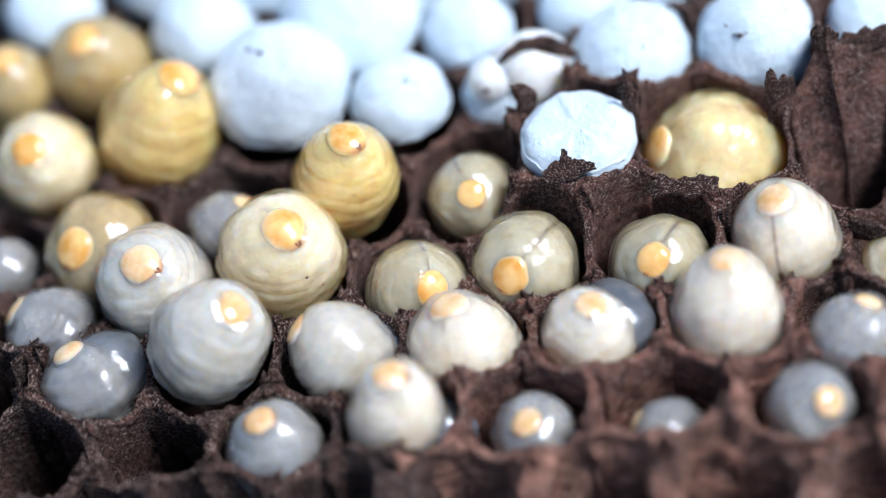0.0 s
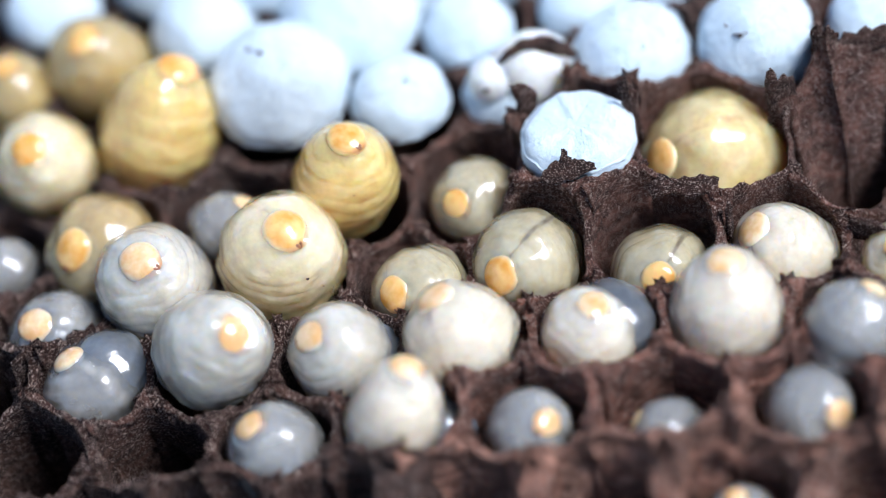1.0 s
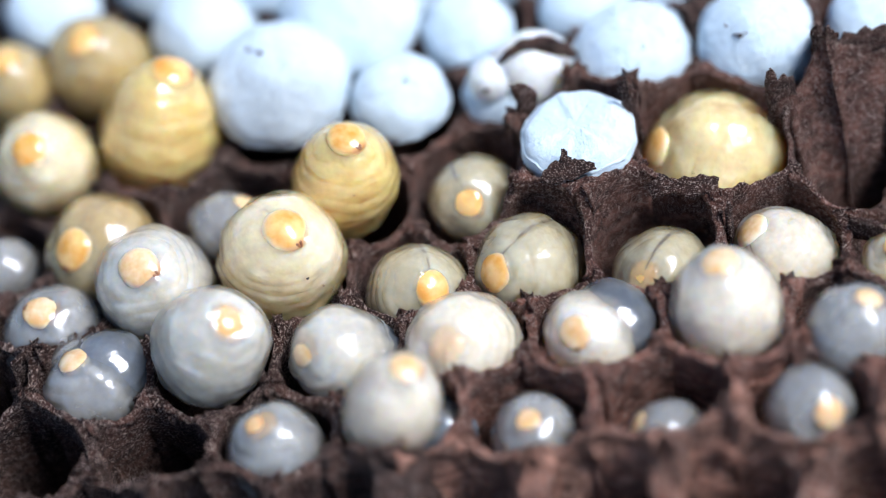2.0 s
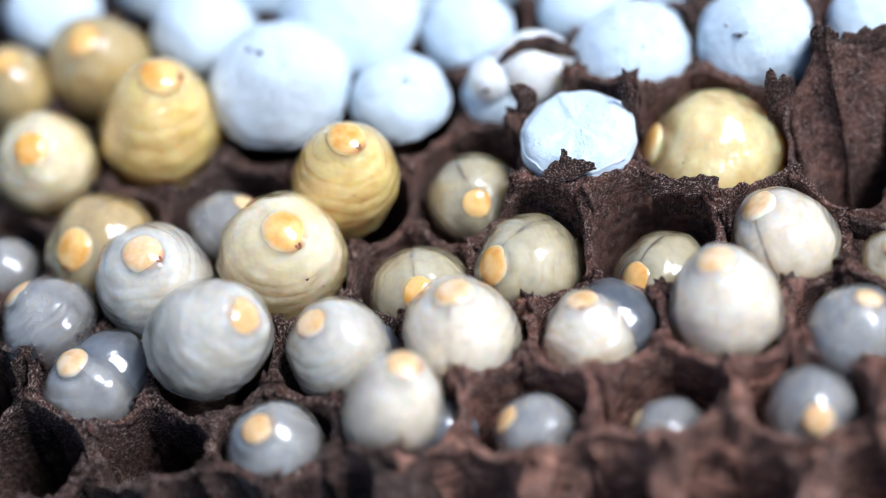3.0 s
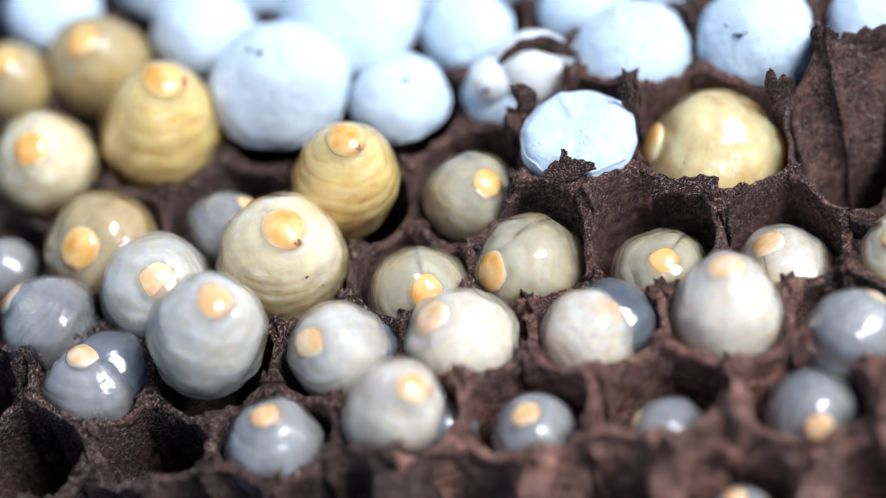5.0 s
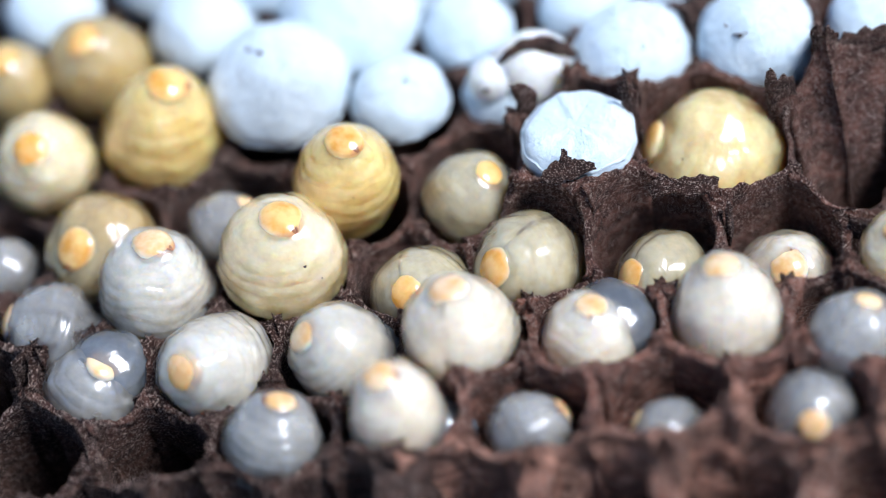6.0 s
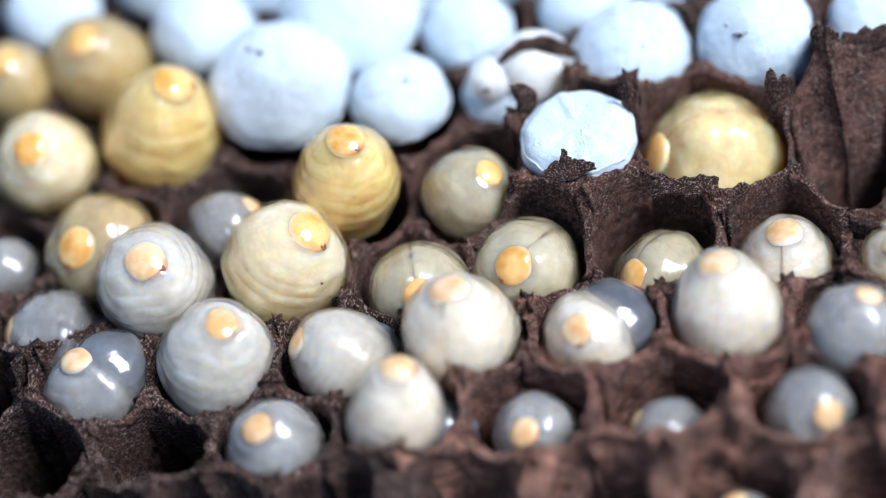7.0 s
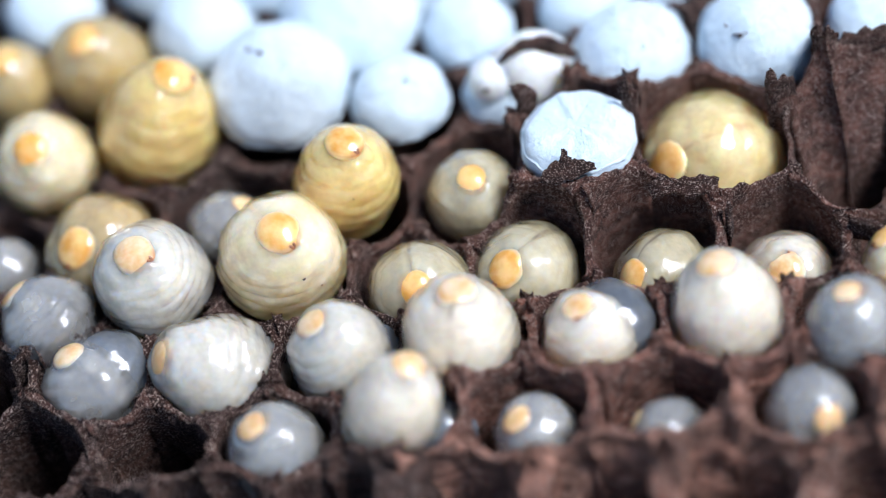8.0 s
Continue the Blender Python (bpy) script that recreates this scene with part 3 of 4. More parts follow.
def fibres_on(bm, seed):
    """Loose pale slivers of wood that lie on the upper part of a wall."""
    rng = random.Random(seed)
    bm.normal_update()
    faces = [f for f in bm.faces if f.calc_center_median().z > -0.004]
    for f in rng.sample(faces, min(100, len(faces))):
        n = f.normal
        along = Vector((rng.uniform(-1, 1), rng.uniform(-1, 1), rng.uniform(-1, 1)))
        along = (along - n * along.dot(n) * 0.8).normalized()
        across = n.cross(along)
        if across.length < 0.1:
            continue
        across.normalize()
        up = along.cross(across)
        long, wide = rng.uniform(0.06, 0.21) * MM, rng.uniform(0.010, 0.022) * MM
        at = f.calc_center_median() + n * 0.015 * MM
        base = len(fibre_verts)
        for a in (-long, long):
            for c, u in ((-wide, -wide), (wide, -wide), (wide, wide), (-wide, wide)):
                fibre_verts.append(at + along * a + across * c + up * u)
        for quad in ((0, 1, 2, 3), (7, 6, 5, 4), (0, 4, 5, 1), (1, 5, 6, 2), (2, 6, 7, 3), (3, 7, 4, 0)):
            fibre_faces.append([base + i for i in quad])


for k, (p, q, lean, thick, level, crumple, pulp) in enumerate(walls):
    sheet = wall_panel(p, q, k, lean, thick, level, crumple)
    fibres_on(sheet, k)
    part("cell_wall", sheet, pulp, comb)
fibre_mesh = bpy.data.meshes.new("paper_fibre")
fibre_mesh.from_pydata(fibre_verts, [], fibre_faces)
fibre_mesh.materials.append(FIBRE)
fibres = new("paper_fibre", fibre_mesh)
fibres.parent = comb
tagged(fibres, "pale loose wood fibres on the paper walls", kind="stuff")

bm = bmesh.new()
bmesh.ops.create_grid(bm, x_segments=60, y_segments=60, size=0.058)
for v in bm.verts:
    v.co += Vector((0.034, 0.028, -0.0180))
    v.co.z += 0.0006 * noise.noise(v.co * 300)
low = bmesh.ops.extrude_face_region(bm, geom=bm.faces[:])
for g in low["geom"]:
    if isinstance(g, bmesh.types.BMVert):
        g.co.z -= 0.005
part("cell_floor", bm, PAPER, comb)

# ---- silk caps over the finished cells ----
silk_cap(17.81, 33.14, 1.30, 5.44, 5.44, 1, "large white spun-silk cap with a thin dirty patch", specks=((-169.0, 73.0, 0.24), (-117.9, 77.4, 0.3), (-149.0, 75.5, 0.12)), silk=STAINED)
silk_cap(26.89, 31.44, 0.40, 3.78, 3.59, 2, "smooth white silk cap with one speck", specks=((-48.4, 68.3, 0.2),))
silk_cap(40.37, 22.71, 3.30, 4.21, 2.10, 3, "flat-topped white silk cap in a raised brown cell", flat=0.75)
silk_cap(44.71, 32.41, 1.20, 4.63, 4.17, 4, "white domed silk cap with tiny specks", specks=((-66.5, 57.2, 0.12), (-19.1, 38.1, 0.1)))
silk_cap(54.22, 32.10, 1.60, 4.63, 4.40, 5, "white domed silk cap with dark dirt specks", specks=((-120.4, 52.8, 0.26), (-129.2, 51.9, 0.17), (-153.1, 54.3, 0.15), (-113.0, 56.0, 0.13), (-19.3, 35.4, 0.1)))
silk_cap(35.69, 32.95, -1.20, 4.32, 3.89, 6, "torn white silk lining round a pupa")
silk_cap(62.82, 32.23, 1.80, 3.70, 3.33, 7, "white silk cap beside a torn wall")
silk_cap(11.32, 41.16, 0.60, 4.11, 4.11, 8, "blurred white silk cap")
silk_cap(23.09, 39.91, 1.00, 5.56, 5.01, 9, "broad bright white silk cap")
silk_cap(32.23, 37.95, 0.40, 3.59, 3.41, 10, "round white silk cap")
silk_cap(41.62, 39.36, 0.40, 3.85, 3.46, 11, "round white silk cap")
silk_cap(49.36, 40.28, 0.40, 4.15, 3.74, 12, "round white silk cap")
silk_cap(58.40, 41.30, 0.40, 4.15, 3.73, 13, "round white silk cap")
silk_cap(-1.41, 46.20, 0.40, 3.89, 3.11, 14, "blurred white silk cap at the far edge")
silk_cap(7.55, 48.69, 0.40, 4.13, 3.72, 15, "round white silk cap")
silk_cap(16.91, 47.76, 0.40, 4.55, 4.10, 16, "round white silk cap")
silk_cap(27.04, 45.70, 0.40, 4.50, 4.05, 17, "round white silk cap")
silk_cap(36.99, 44.98, 0.40, 4.02, 3.62, 18, "round white silk cap")
pupa(36.38, 31.99, 0.6)

# ---- torn scraps of paper on the rims ----
scraps = [
    (39.48, 18.45, 5.00, 8, -48, [(-2.1, -0.5), (-1.0, -0.8), (0.6, -0.8), (2.1, -0.4), (1.7, 0.2), (1.0, 0.5), (0.5, 0.6), (0.25, 1.3), (-0.1, 1.5), (-0.3, 0.8), (-1.1, 0.6), (-1.8, 0.1)], 0.30),
    (44.35, 24.31, 3.60, -8, 0, [(-0.5, -3), (0.7, -3), (0.5, 1), (0.6, 2.6), (0.15, 2.9), (-0.1, 3.9), (-0.45, 3.5), (-0.7, 2.7), (-0.4, 0)], 0.45),
    (55.24, 25.17, 4.20, 25, 0, [(-1.2, -5), (1.4, -5), (1.0, 0.2), (0.3, 0.9), (-0.3, 0.6), (-0.7, 2.0), (-1.1, 1.8), (-1.3, 0.3)], 0.40),
    (36.41, 26.21, 3.20, 20, 0, [(-0.8, -2.5), (1.2, -2.5), (0.9, 0), (1.3, 1.6), (0.2, 2.9), (-0.7, 3.3), (-0.3, 1.2)], 0.45),
    (37.57, 31.39, 4.20, 4, -10, [(-3.3, -1.2), (-2.2, 0.5), (-0.6, 1.3), (1.2, 1.2), (2.6, 0.3), (3.2, -1.2), (2.4, -0.6), (1.0, 0.35), (-0.5, 0.5), (-1.9, -0.2)], 0.30),
    (50.46, 15.67, 1.20, 80, 0, [(-0.6, -2.5), (0.8, -2.5), (0.5, 0), (0.2, 1.5), (-0.4, 1.2)], 0.40),
    (59.78, 14.15, 0.50, -30, 0, [(-1.4, -1.5), (1.5, -1.5), (1.8, 0.4), (0.5, 0.9), (-1.0, 0.5)], 0.40),
    (61.60, 28.30, 4.70, 8, -15, [(-2.4, -1.0), (2.4, -1.2), (2.5, 0.2), (1.6, 0.9), (0.9, 0.3), (0.2, 1.1), (-0.6, 0.4), (-1.4, 0.9), (-2.2, 0.1)], 0.50),
    (58.60, 27.50, 6.20, 0, 0, [(-0.9, -1.6), (1.0, -1.6), (0.9, 0.2), (0.4, 1.1), (0.0, 0.4), (-0.5, 1.5), (-0.9, 0.2)], 0.45),
    (47.60, 17.70, 2.90, -4, -38, [(-2.4, -0.9), (-1.0, -0.5), (0.6, -1.1), (2.3, -0.6), (2.5, 0.3), (1.2, 0.7), (-0.4, 0.45), (-1.8, 0.8), (-2.6, 0.1)], 0.40),
    (-0.20, 10.18, 0.00, 40, 0, [(-1.6, -2), (1.4, -2), (1.5, 0.6), (0.2, 1.5), (-1.2, 0.9)], 0.40),
]
for k, (x, y, z, turn, tip, outline, thick) in enumerate(scraps):
    scrap = part("paper_scrap", flake(outline, thick, k), PAPER, comb, "torn ragged scrap of brown paper")
    scrap.matrix_basis = pose(x * MM, y * MM, z * MM, tip, 0, turn)

# ---- larvae: seconds, lean, tail height ----
larva("C", 2, (0, 0), 4.64, 2.5, "cream", -49, "plump glossy cream larva rearing high out of its paper cell", [
    (0, 0.25, -0.35, 0.46), (0.5, 0.26, -0.35, 0.46), (1, 0.26, -0.35, 0.32), (1.5, 0.27, -0.34, 0.33),
    (1.7, 0.27, -0.33, 0.32), (2.8, 0.22, -0.36, 0.21), (3, 0.24, -0.35, 0.21), (3.5, 0.31, -0.31, 0.31),
    (4, 0.28, -0.33, 0.33), (4.5, 0.28, -0.32, 0.25), (4.7, 0.28, -0.31, 0.11), (5.8, 0.01, -0.22, 0.27),
    (6, 0.19, -0.10, -0.11), (6.5, 0.39, -0.06, -0.23), (7, 0.59, -0.16, -0.61), (7.5, -0.05, -0.33, 0.12),
    (8, 0.16, -0.36, 0.20),
], specks=[(-60, 42, 0.14), (-45, 25, 0.08)])
larva("C", 1, (0, 0), 4.27, 2.5, "pearl", -28, "glossy translucent pearl-grey larva leaning out of its paper cell", [
    (0, 0.03, -0.40, 0.11), (0.5, 0.33, -0.31, -0.69), (1, 0.02, -0.35, 0.09), (1.5, 0.10, -0.35, 0.15),
    (1.7, 0.02, -0.47, -0.12), (2.8, -0.02, -0.25, 0.47), (3, 0.07, -0.24, 0.20), (3.5, -0.01, -0.42, 0.12),
    (4, 0.08, -0.36, 0.09), (4.5, 0.02, -0.51, -0.43), (4.7, 0.29, -0.66, -0.74), (5.8, 0.02, 0.08, -0.50),
    (6, 0.18, 0.09, -0.58), (6.5, -0.22, -0.04, -0.57), (7, 0.11, -0.37, 0.16), (7.5, 0.45, -0.73, -0.42),
    (8, -0.06, -0.29, 0.50),
])
larva("B", 1, (0.7, 0), 4.23, 2.6, "pearl", -48, "glossy translucent pearl-grey larva swaying far out of its paper cell", [
    (0, 0.58, -0.19, 1.65), (0.5, 0.51, -0.36, 0.68), (1, 0.55, -0.46, 0.76), (1.5, 0.51, -0.39, 0.84),
    (1.7, 0.42, -0.37, 0.98), (2.8, 0.77, -0.28, 1.72), (3, 0.76, -0.30, 2.04), (3.5, 0.71, -0.22, 2.26),
    (4, 0.46, -0.34, 1.42), (4.5, 0.35, -0.33, 1.70), (4.7, 0.54, -0.10, 3.11), (5.8, -0.59, -0.59, -1.54),
    (6, -0.39, -0.62, -1.75), (6.5, 0.10, -0.43, -1.94), (7, 0.29, -0.09, -1.00), (7.5, -0.06, -0.06, -0.53),
    (8, -0.81, -0.17, -1.99),
])
larva("B", 0, (0.1, 0.35), 3.70, 2.2, "slate", 127, "glossy translucent blue-grey larva, darkened in colour for cell shade, in its brown paper cell", [
    (0, -0.37, 0.37, -1.82), (0.5, -0.48, 0.44, -2.32), (1, -0.40, 0.32, -2.37), (1.5, -0.36, 0.29, -2.39),
    (1.7, -0.28, 0.32, -2.45), (2.8, -0.22, -0.28, -2.44), (3, -0.26, 0.09, -2.32), (3.5, -0.49, 0.37, -2.41),
    (4, -0.67, 0.50, -2.11), (4.5, -0.14, 0.35, -2.20), (4.7, -0.08, 0.33, -2.21), (5.8, 0.36, 0.05, -2.64),
    (6, 0.45, 0.06, -2.63), (6.5, 0.77, 0.62, -1.71), (7, -0.17, 0.19, -2.49), (7.5, -0.47, -0.04, -2.22),
    (8, -0.35, 0.27, -1.93),
], coil=(1.2, 1.3, -1.7, 3.1))
larva("C", 0, (0, 0), 3.89, 2.2, "slate", 161, "glossy translucent blue-grey larva, darkened in colour for cell shade, in its brown paper cell", [
    (0, -0.84, 0.40, -2.02), (0.5, -0.37, -0.16, -1.95), (1, -0.17, -0.29, -2.67), (1.5, -0.01, -0.26, -2.65),
    (1.7, 0.17, -0.31, -2.32), (2.8, -0.65, 0.51, -1.00), (3, -0.64, 0.52, -0.92), (3.5, -0.73, 0.47, -1.00),
    (4, -0.80, 0.36, -1.73), (4.5, -0.70, 0.49, -0.87), (4.7, -0.72, 0.49, -0.62), (5.8, -1.07, 0.20, -1.57),
    (6, -1.07, 0.19, -1.67), (6.5, -1.07, 0.20, -1.67), (7, -1.15, 0.10, -2.55), (7.5, -0.72, 0.48, -0.53),
    (8, -0.73, 0.48, -0.67),
])
larva("D", 1, (0, 0), 4.44, 2.3, "straw", -120, "plump straw-coloured larva, dulled in colour for shade on the left, in its brown paper cell", [
    (0, -0.36, -0.59, -1.38), (0.5, -0.41, -0.61, -1.46), (1, -0.40, -0.58, -1.51), (1.5, -0.36, -0.58, -1.45),
    (1.7, -0.40, -0.58, -1.51), (2.8, -0.38, -0.58, -1.51), (3.5, -0.38, -0.58, -1.51), (4, -0.20, -0.72, -1.11),
    (4.5, -0.28, -0.64, -1.21), (4.7, -0.24, -0.65, -1.21), (5.8, -0.30, -0.59, -1.38), (6, -0.33, -0.60, -1.39),
    (6.5, -0.33, -0.57, -1.50), (8, -0.33, -0.57, -1.50),
])
larva("E", 0, (0, 0), 4.01, 2.6, "cream", -87, "plump glossy cream larva in its brown paper cell", [
    (0, 0.00, -0.54, 0.57), (1.7, 0.00, -0.54, 0.57), (2.8, 0.04, -0.54, 0.63), (8, 0.04, -0.54, 0.63),
])
larva("D", 2, (0, 0), 3.35, 2.0, "slate", 16, "glossy translucent blue-grey larva, darkened in colour for cell shade, half hidden in a dark cell", [
    (0, 0.67, 0.20, -1.35), (3.5, 0.67, 0.20, -1.35), (4, 0.75, 0.21, -1.35), (6.5, 0.75, 0.21, -1.35),
    (7, 0.88, 0.28, -1.33), (7.5, 0.75, 0.21, -1.35), (8, 0.63, 0.14, -1.39),
])
larva("D", 3, (0, 0), 3.89, 3.0, "yellow", -45, "plump glossy butter-yellow larva standing upright with orange head on top", [
    (0, 0.18, -0.16, 1.49), (4.7, 0.18, -0.16, 1.49), (5.8, 0.14, -0.18, 1.34), (6, 0.14, -0.18, 1.34),
    (6.5, 0.16, -0.15, 1.21), (7, 0.15, -0.15, 1.22), (7.5, 0.14, -0.18, 1.28), (8, 0.14, -0.19, 1.25),
], specks=[(-118, 8, 0.16), (-80, 30, 0.07)])
larva("E", 1, (0, 0), 4.58, 3.0, "yellow", -7, "plump glossy butter-yellow larva standing tall out of its cell", [
    (0, 0.47, -0.03, 0.90), (0.5, 0.42, -0.02, 1.34), (1, 0.45, 0.13, 0.96), (1.5, 0.45, 0.12, 0.96),
    (1.7, 0.43, 0.12, 0.76), (2.8, 0.24, -0.09, 1.12), (3, 0.24, -0.09, 1.12), (3.5, 0.23, 0.07, 0.39),
    (4, 0.26, -0.11, 1.00), (4.5, 0.28, -0.11, 0.88), (4.7, 0.28, -0.11, 0.88), (5.8, 0.30, -0.11, 0.46),
    (6, 0.31, -0.10, 0.36), (6.5, 0.35, -0.09, 0.36), (7, 0.38, -0.09, 0.43), (7.5, 0.35, -0.11, 0.79),
    (8, 0.41, -0.09, 1.34),
])
larva("F", 1, (0, 0), 4.11, 2.4, "tan", -100, "tan-yellow larva, dulled in colour for shade on the left, in its brown paper cell", [
    (0, -0.06, -0.32, 0.19), (8, -0.06, -0.32, 0.19),
])
larva("F", 0, (0, 0), 3.35, 2.4, "tan", -73, "tan-yellow larva, dulled in colour for shade on the left, in its brown paper cell", [
    (0, 0.05, -0.14, -0.32), (0.5, -0.02, -0.04, -1.01), (1, -0.04, -0.03, -1.33), (1.5, 0.08, -0.23, 0.03),
    (1.7, 0.08, -0.23, 0.03), (2.8, 0.02, -0.07, -0.61), (3.5, 0.02, -0.07, -0.61), (4, 0.01, -0.05, -0.68),
    (4.5, 0.07, -0.21, -0.04), (4.7, 0.07, -0.21, -0.04), (5.8, 0.08, -0.24, 0.10), (7, 0.08, -0.24, 0.10),
    (7.5, 0.07, -0.21, -0.04), (8, 0.08, -0.24, 0.10),
])
larva("D", 0, (-1.0, 0), 2.7, 2.2, "slate", -168, "glossy translucent blue-grey larva, darkened in colour for cell shade, in its brown paper cell", [
    (0, -0.37, -0.08, -2.7), (8, -0.37, -0.08, -2.7),
])
larva("D", 4, (0, 0), 3.44, 2.2, "green", -67, "plump glossy grey-green larva curled deep in its paper cell", [
    (0, 0.07, -0.69, -0.85), (0.5, -0.12, -0.73, -1.00), (1, -0.39, -0.70, -1.44), (1.5, -0.39, -0.76, -1.15),
    (1.7, -0.17, -0.81, -1.16), (2.8, 0.11, -0.82, -1.27), (3, 0.18, -0.84, -1.15), (3.5, 0.17, -0.68, -1.22),
    (4, 0.38, -0.60, -0.67), (4.5, 0.73, -0.30, -0.42), (4.7, 0.54, -0.46, -0.61), (5.8, 0.46, -0.23, -0.81),
    (6, 0.55, -0.19, -0.54), (6.5, 0.77, -0.09, -0.24), (7, 0.56, -0.27, -0.19), (7.5, 0.28, -0.33, -0.48),
    (8, 0.11, -0.39, -0.51),
])
larva("C", 3, (0, 0), 3.75, 2.2, "green", -83, "glossy grey-green cream larva curled low in its paper cell", [
    (0, 0.38, -0.65, -1.25), (0.5, 0.05, -0.74, -1.70), (1, -0.58, -0.53, -1.76), (1.5, 0.08, -0.25, -0.70),
    (1.7, 0.39, -0.49, -1.19), (2.8, 0.17, -0.67, -1.92), (3, 0.05, -0.64, -1.98), (3.5, -0.11, -0.14, -1.12),
    (4, 0.55, -0.41, -1.78), (4.5, 0.18, -0.52, -1.92), (4.7, 0.26, -0.55, -1.86), (5.8, -0.20, -0.66, -1.94),
    (6, -0.25, -0.60, -1.91), (6.5, 0.05, -0.70, -1.94), (7, 0.06, -0.77, -1.52), (7.5, 0.00, -0.71, -1.50),
    (8, 0.02, -0.64, -1.34),
], specks=[(-140, 40, 0.14), (-30, 35, 0.1)])
larva("C", 4, (0, 0), 3.99, 2.2, "green", -139, "glossy grey-green cream larva curled low in its paper cell", [
    (0, -0.33, -0.85, -0.70), (0.5, -0.59, -0.81, -0.50), (1, -0.59, -0.82, -0.44), (1.5, -0.59, -0.80, -0.56),
    (1.7, -0.65, -0.71, -0.96), (2.8, -0.75, -0.48, -1.04), (3, -0.73, -0.43, -1.02), (3.5, -0.82, -0.33, -0.98),
    (4, -0.68, -0.34, -1.36), (4.5, -0.61, -0.31, -1.35), (4.7, -0.79, -0.44, -1.15), (5.8, -0.72, -0.59, -0.84),
    (6, -0.70, -0.56, -0.70), (6.5, -0.64, -0.69, -0.88), (7, -0.23, -0.55, -1.38), (7.5, -0.90, -0.19, -1.68),
    (8, -0.42, -0.48, -1.80),
], specks=[(-120, 60, 0.08)])
larva("C", 5, (0, 0), 3.68, 2.2, "green", -126, "glossy grey-green cream larva curled deep in its paper cell", [
    (0, -0.11, -0.59, -1.23), (0.5, 0.48, -0.52, -1.91), (1, -0.05, -0.76, -2.49), (1.5, -0.49, -0.65, -2.52),
    (1.7, -0.56, -0.63, -2.51), (2.8, 0.27, -0.55, -3.08), (3, -0.62, -0.50, -3.09), (3.5, -0.34, -0.53, -3.11),
    (4, -0.67, -0.34, -3.41), (4.5, 0.06, -0.35, -2.65), (4.7, 0.29, -0.35, -2.63), (5.8, -0.75, -0.40, -2.93),
    (6, -0.75, -0.40, -2.93), (6.5, -0.67, -0.43, -3.00), (7, -0.68, -0.44, -2.94), (7.5, -0.68, -0.44, -2.94),
    (8, -0.68, -0.46, -2.82),
])
larva("C", 6, (0, 0), 3.95, 2.4, "ivory", 80, "plump glossy ivory-white larva sinking back into its cell", [
    (0, -0.17, 0.05, -0.61), (0.5, -0.25, -0.03, -0.98), (1, -0.63, 0.09, -2.92), (1.5, -0.76, 0.37, -3.64),
    (1.7, -0.73, 0.24, -3.84), (2.8, -0.48, 0.23, -1.48), (3, -0.48, 0.27, -1.49), (3.5, -0.20, 0.15, -1.26),
    (4, 0.33, 0.01, -4.45), (4.5, -0.25, -0.09, -5.46), (4.7, -0.48, 0.27, -5.58), (5.8, 0.17, -0.27, -5.74),
    (6, -0.01, -0.41, -5.77), (6.5, -0.54, 0.33, -5.88), (7, -0.03, 0.16, -4.68), (7.5, 0.52, -0.05, -5.77),
    (8, -0.06, -0.44, -5.83),
])
larva("C", 7, (0, 0), 3.15, 2.2, "cream", -148, "plump glossy cream larva in its brown paper cell", [
    (0, -0.03, -0.20, -2.60), (0.5, -0.00, -0.06, -1.95), (1, -0.15, -0.18, -1.98), (1.5, -0.14, -0.11, -2.27),
    (1.7, -0.14, -0.11, -2.27), (2.8, -0.15, -0.18, -1.98), (3, -0.15, -0.18, -1.98), (3.5, -0.15, -0.18, -1.67),
    (4, -0.19, -0.03, -0.72), (4.5, -0.14, -0.11, -1.66), (4.7, -0.14, -0.11, -1.66), (5.8, -0.51, -0.28, 0.74),
    (6, -0.13, -0.07, -0.61), (6.5, -0.16, -0.25, -1.69), (7, -0.16, -0.25, -1.69), (7.5, -0.32, 0.06, -2.05),
    (8, -0.48, 0.28, -1.86),
])
larva("D", 6, (-0.7, 0.9), 5.62, 1.6, "butter", -172, "large glossy pale butter-yellow larva curled sideways in a high torn cell", [
    (0, -0.94, -0.08, -2.51), (0.5, -0.92, -0.27, -2.63), (1, -0.90, -0.36, -2.68), (1.5, -0.68, -0.47, -3.16),
    (1.7, -0.82, -0.32, -2.96), (2.8, -1.13, 0.24, -1.98), (3, -1.10, 0.15, -2.39), (3.5, -1.07, -0.01, -2.62),
    (4, -1.02, -0.06, -2.64), (4.5, -1.01, -0.16, -2.70), (4.7, -1.06, 0.07, -2.56), (5.8, -1.08, 0.20, -2.34),
    (6, -1.08, 0.20, -2.34), (6.5, -0.85, -0.33, -2.78), (7, -1.01, -0.15, -2.75), (7.5, -0.80, -0.47, -3.03),
    (8, -0.74, -0.48, -2.91),
], specks=[(-150, 30, 0.1), (-60, 40, 0.1)])
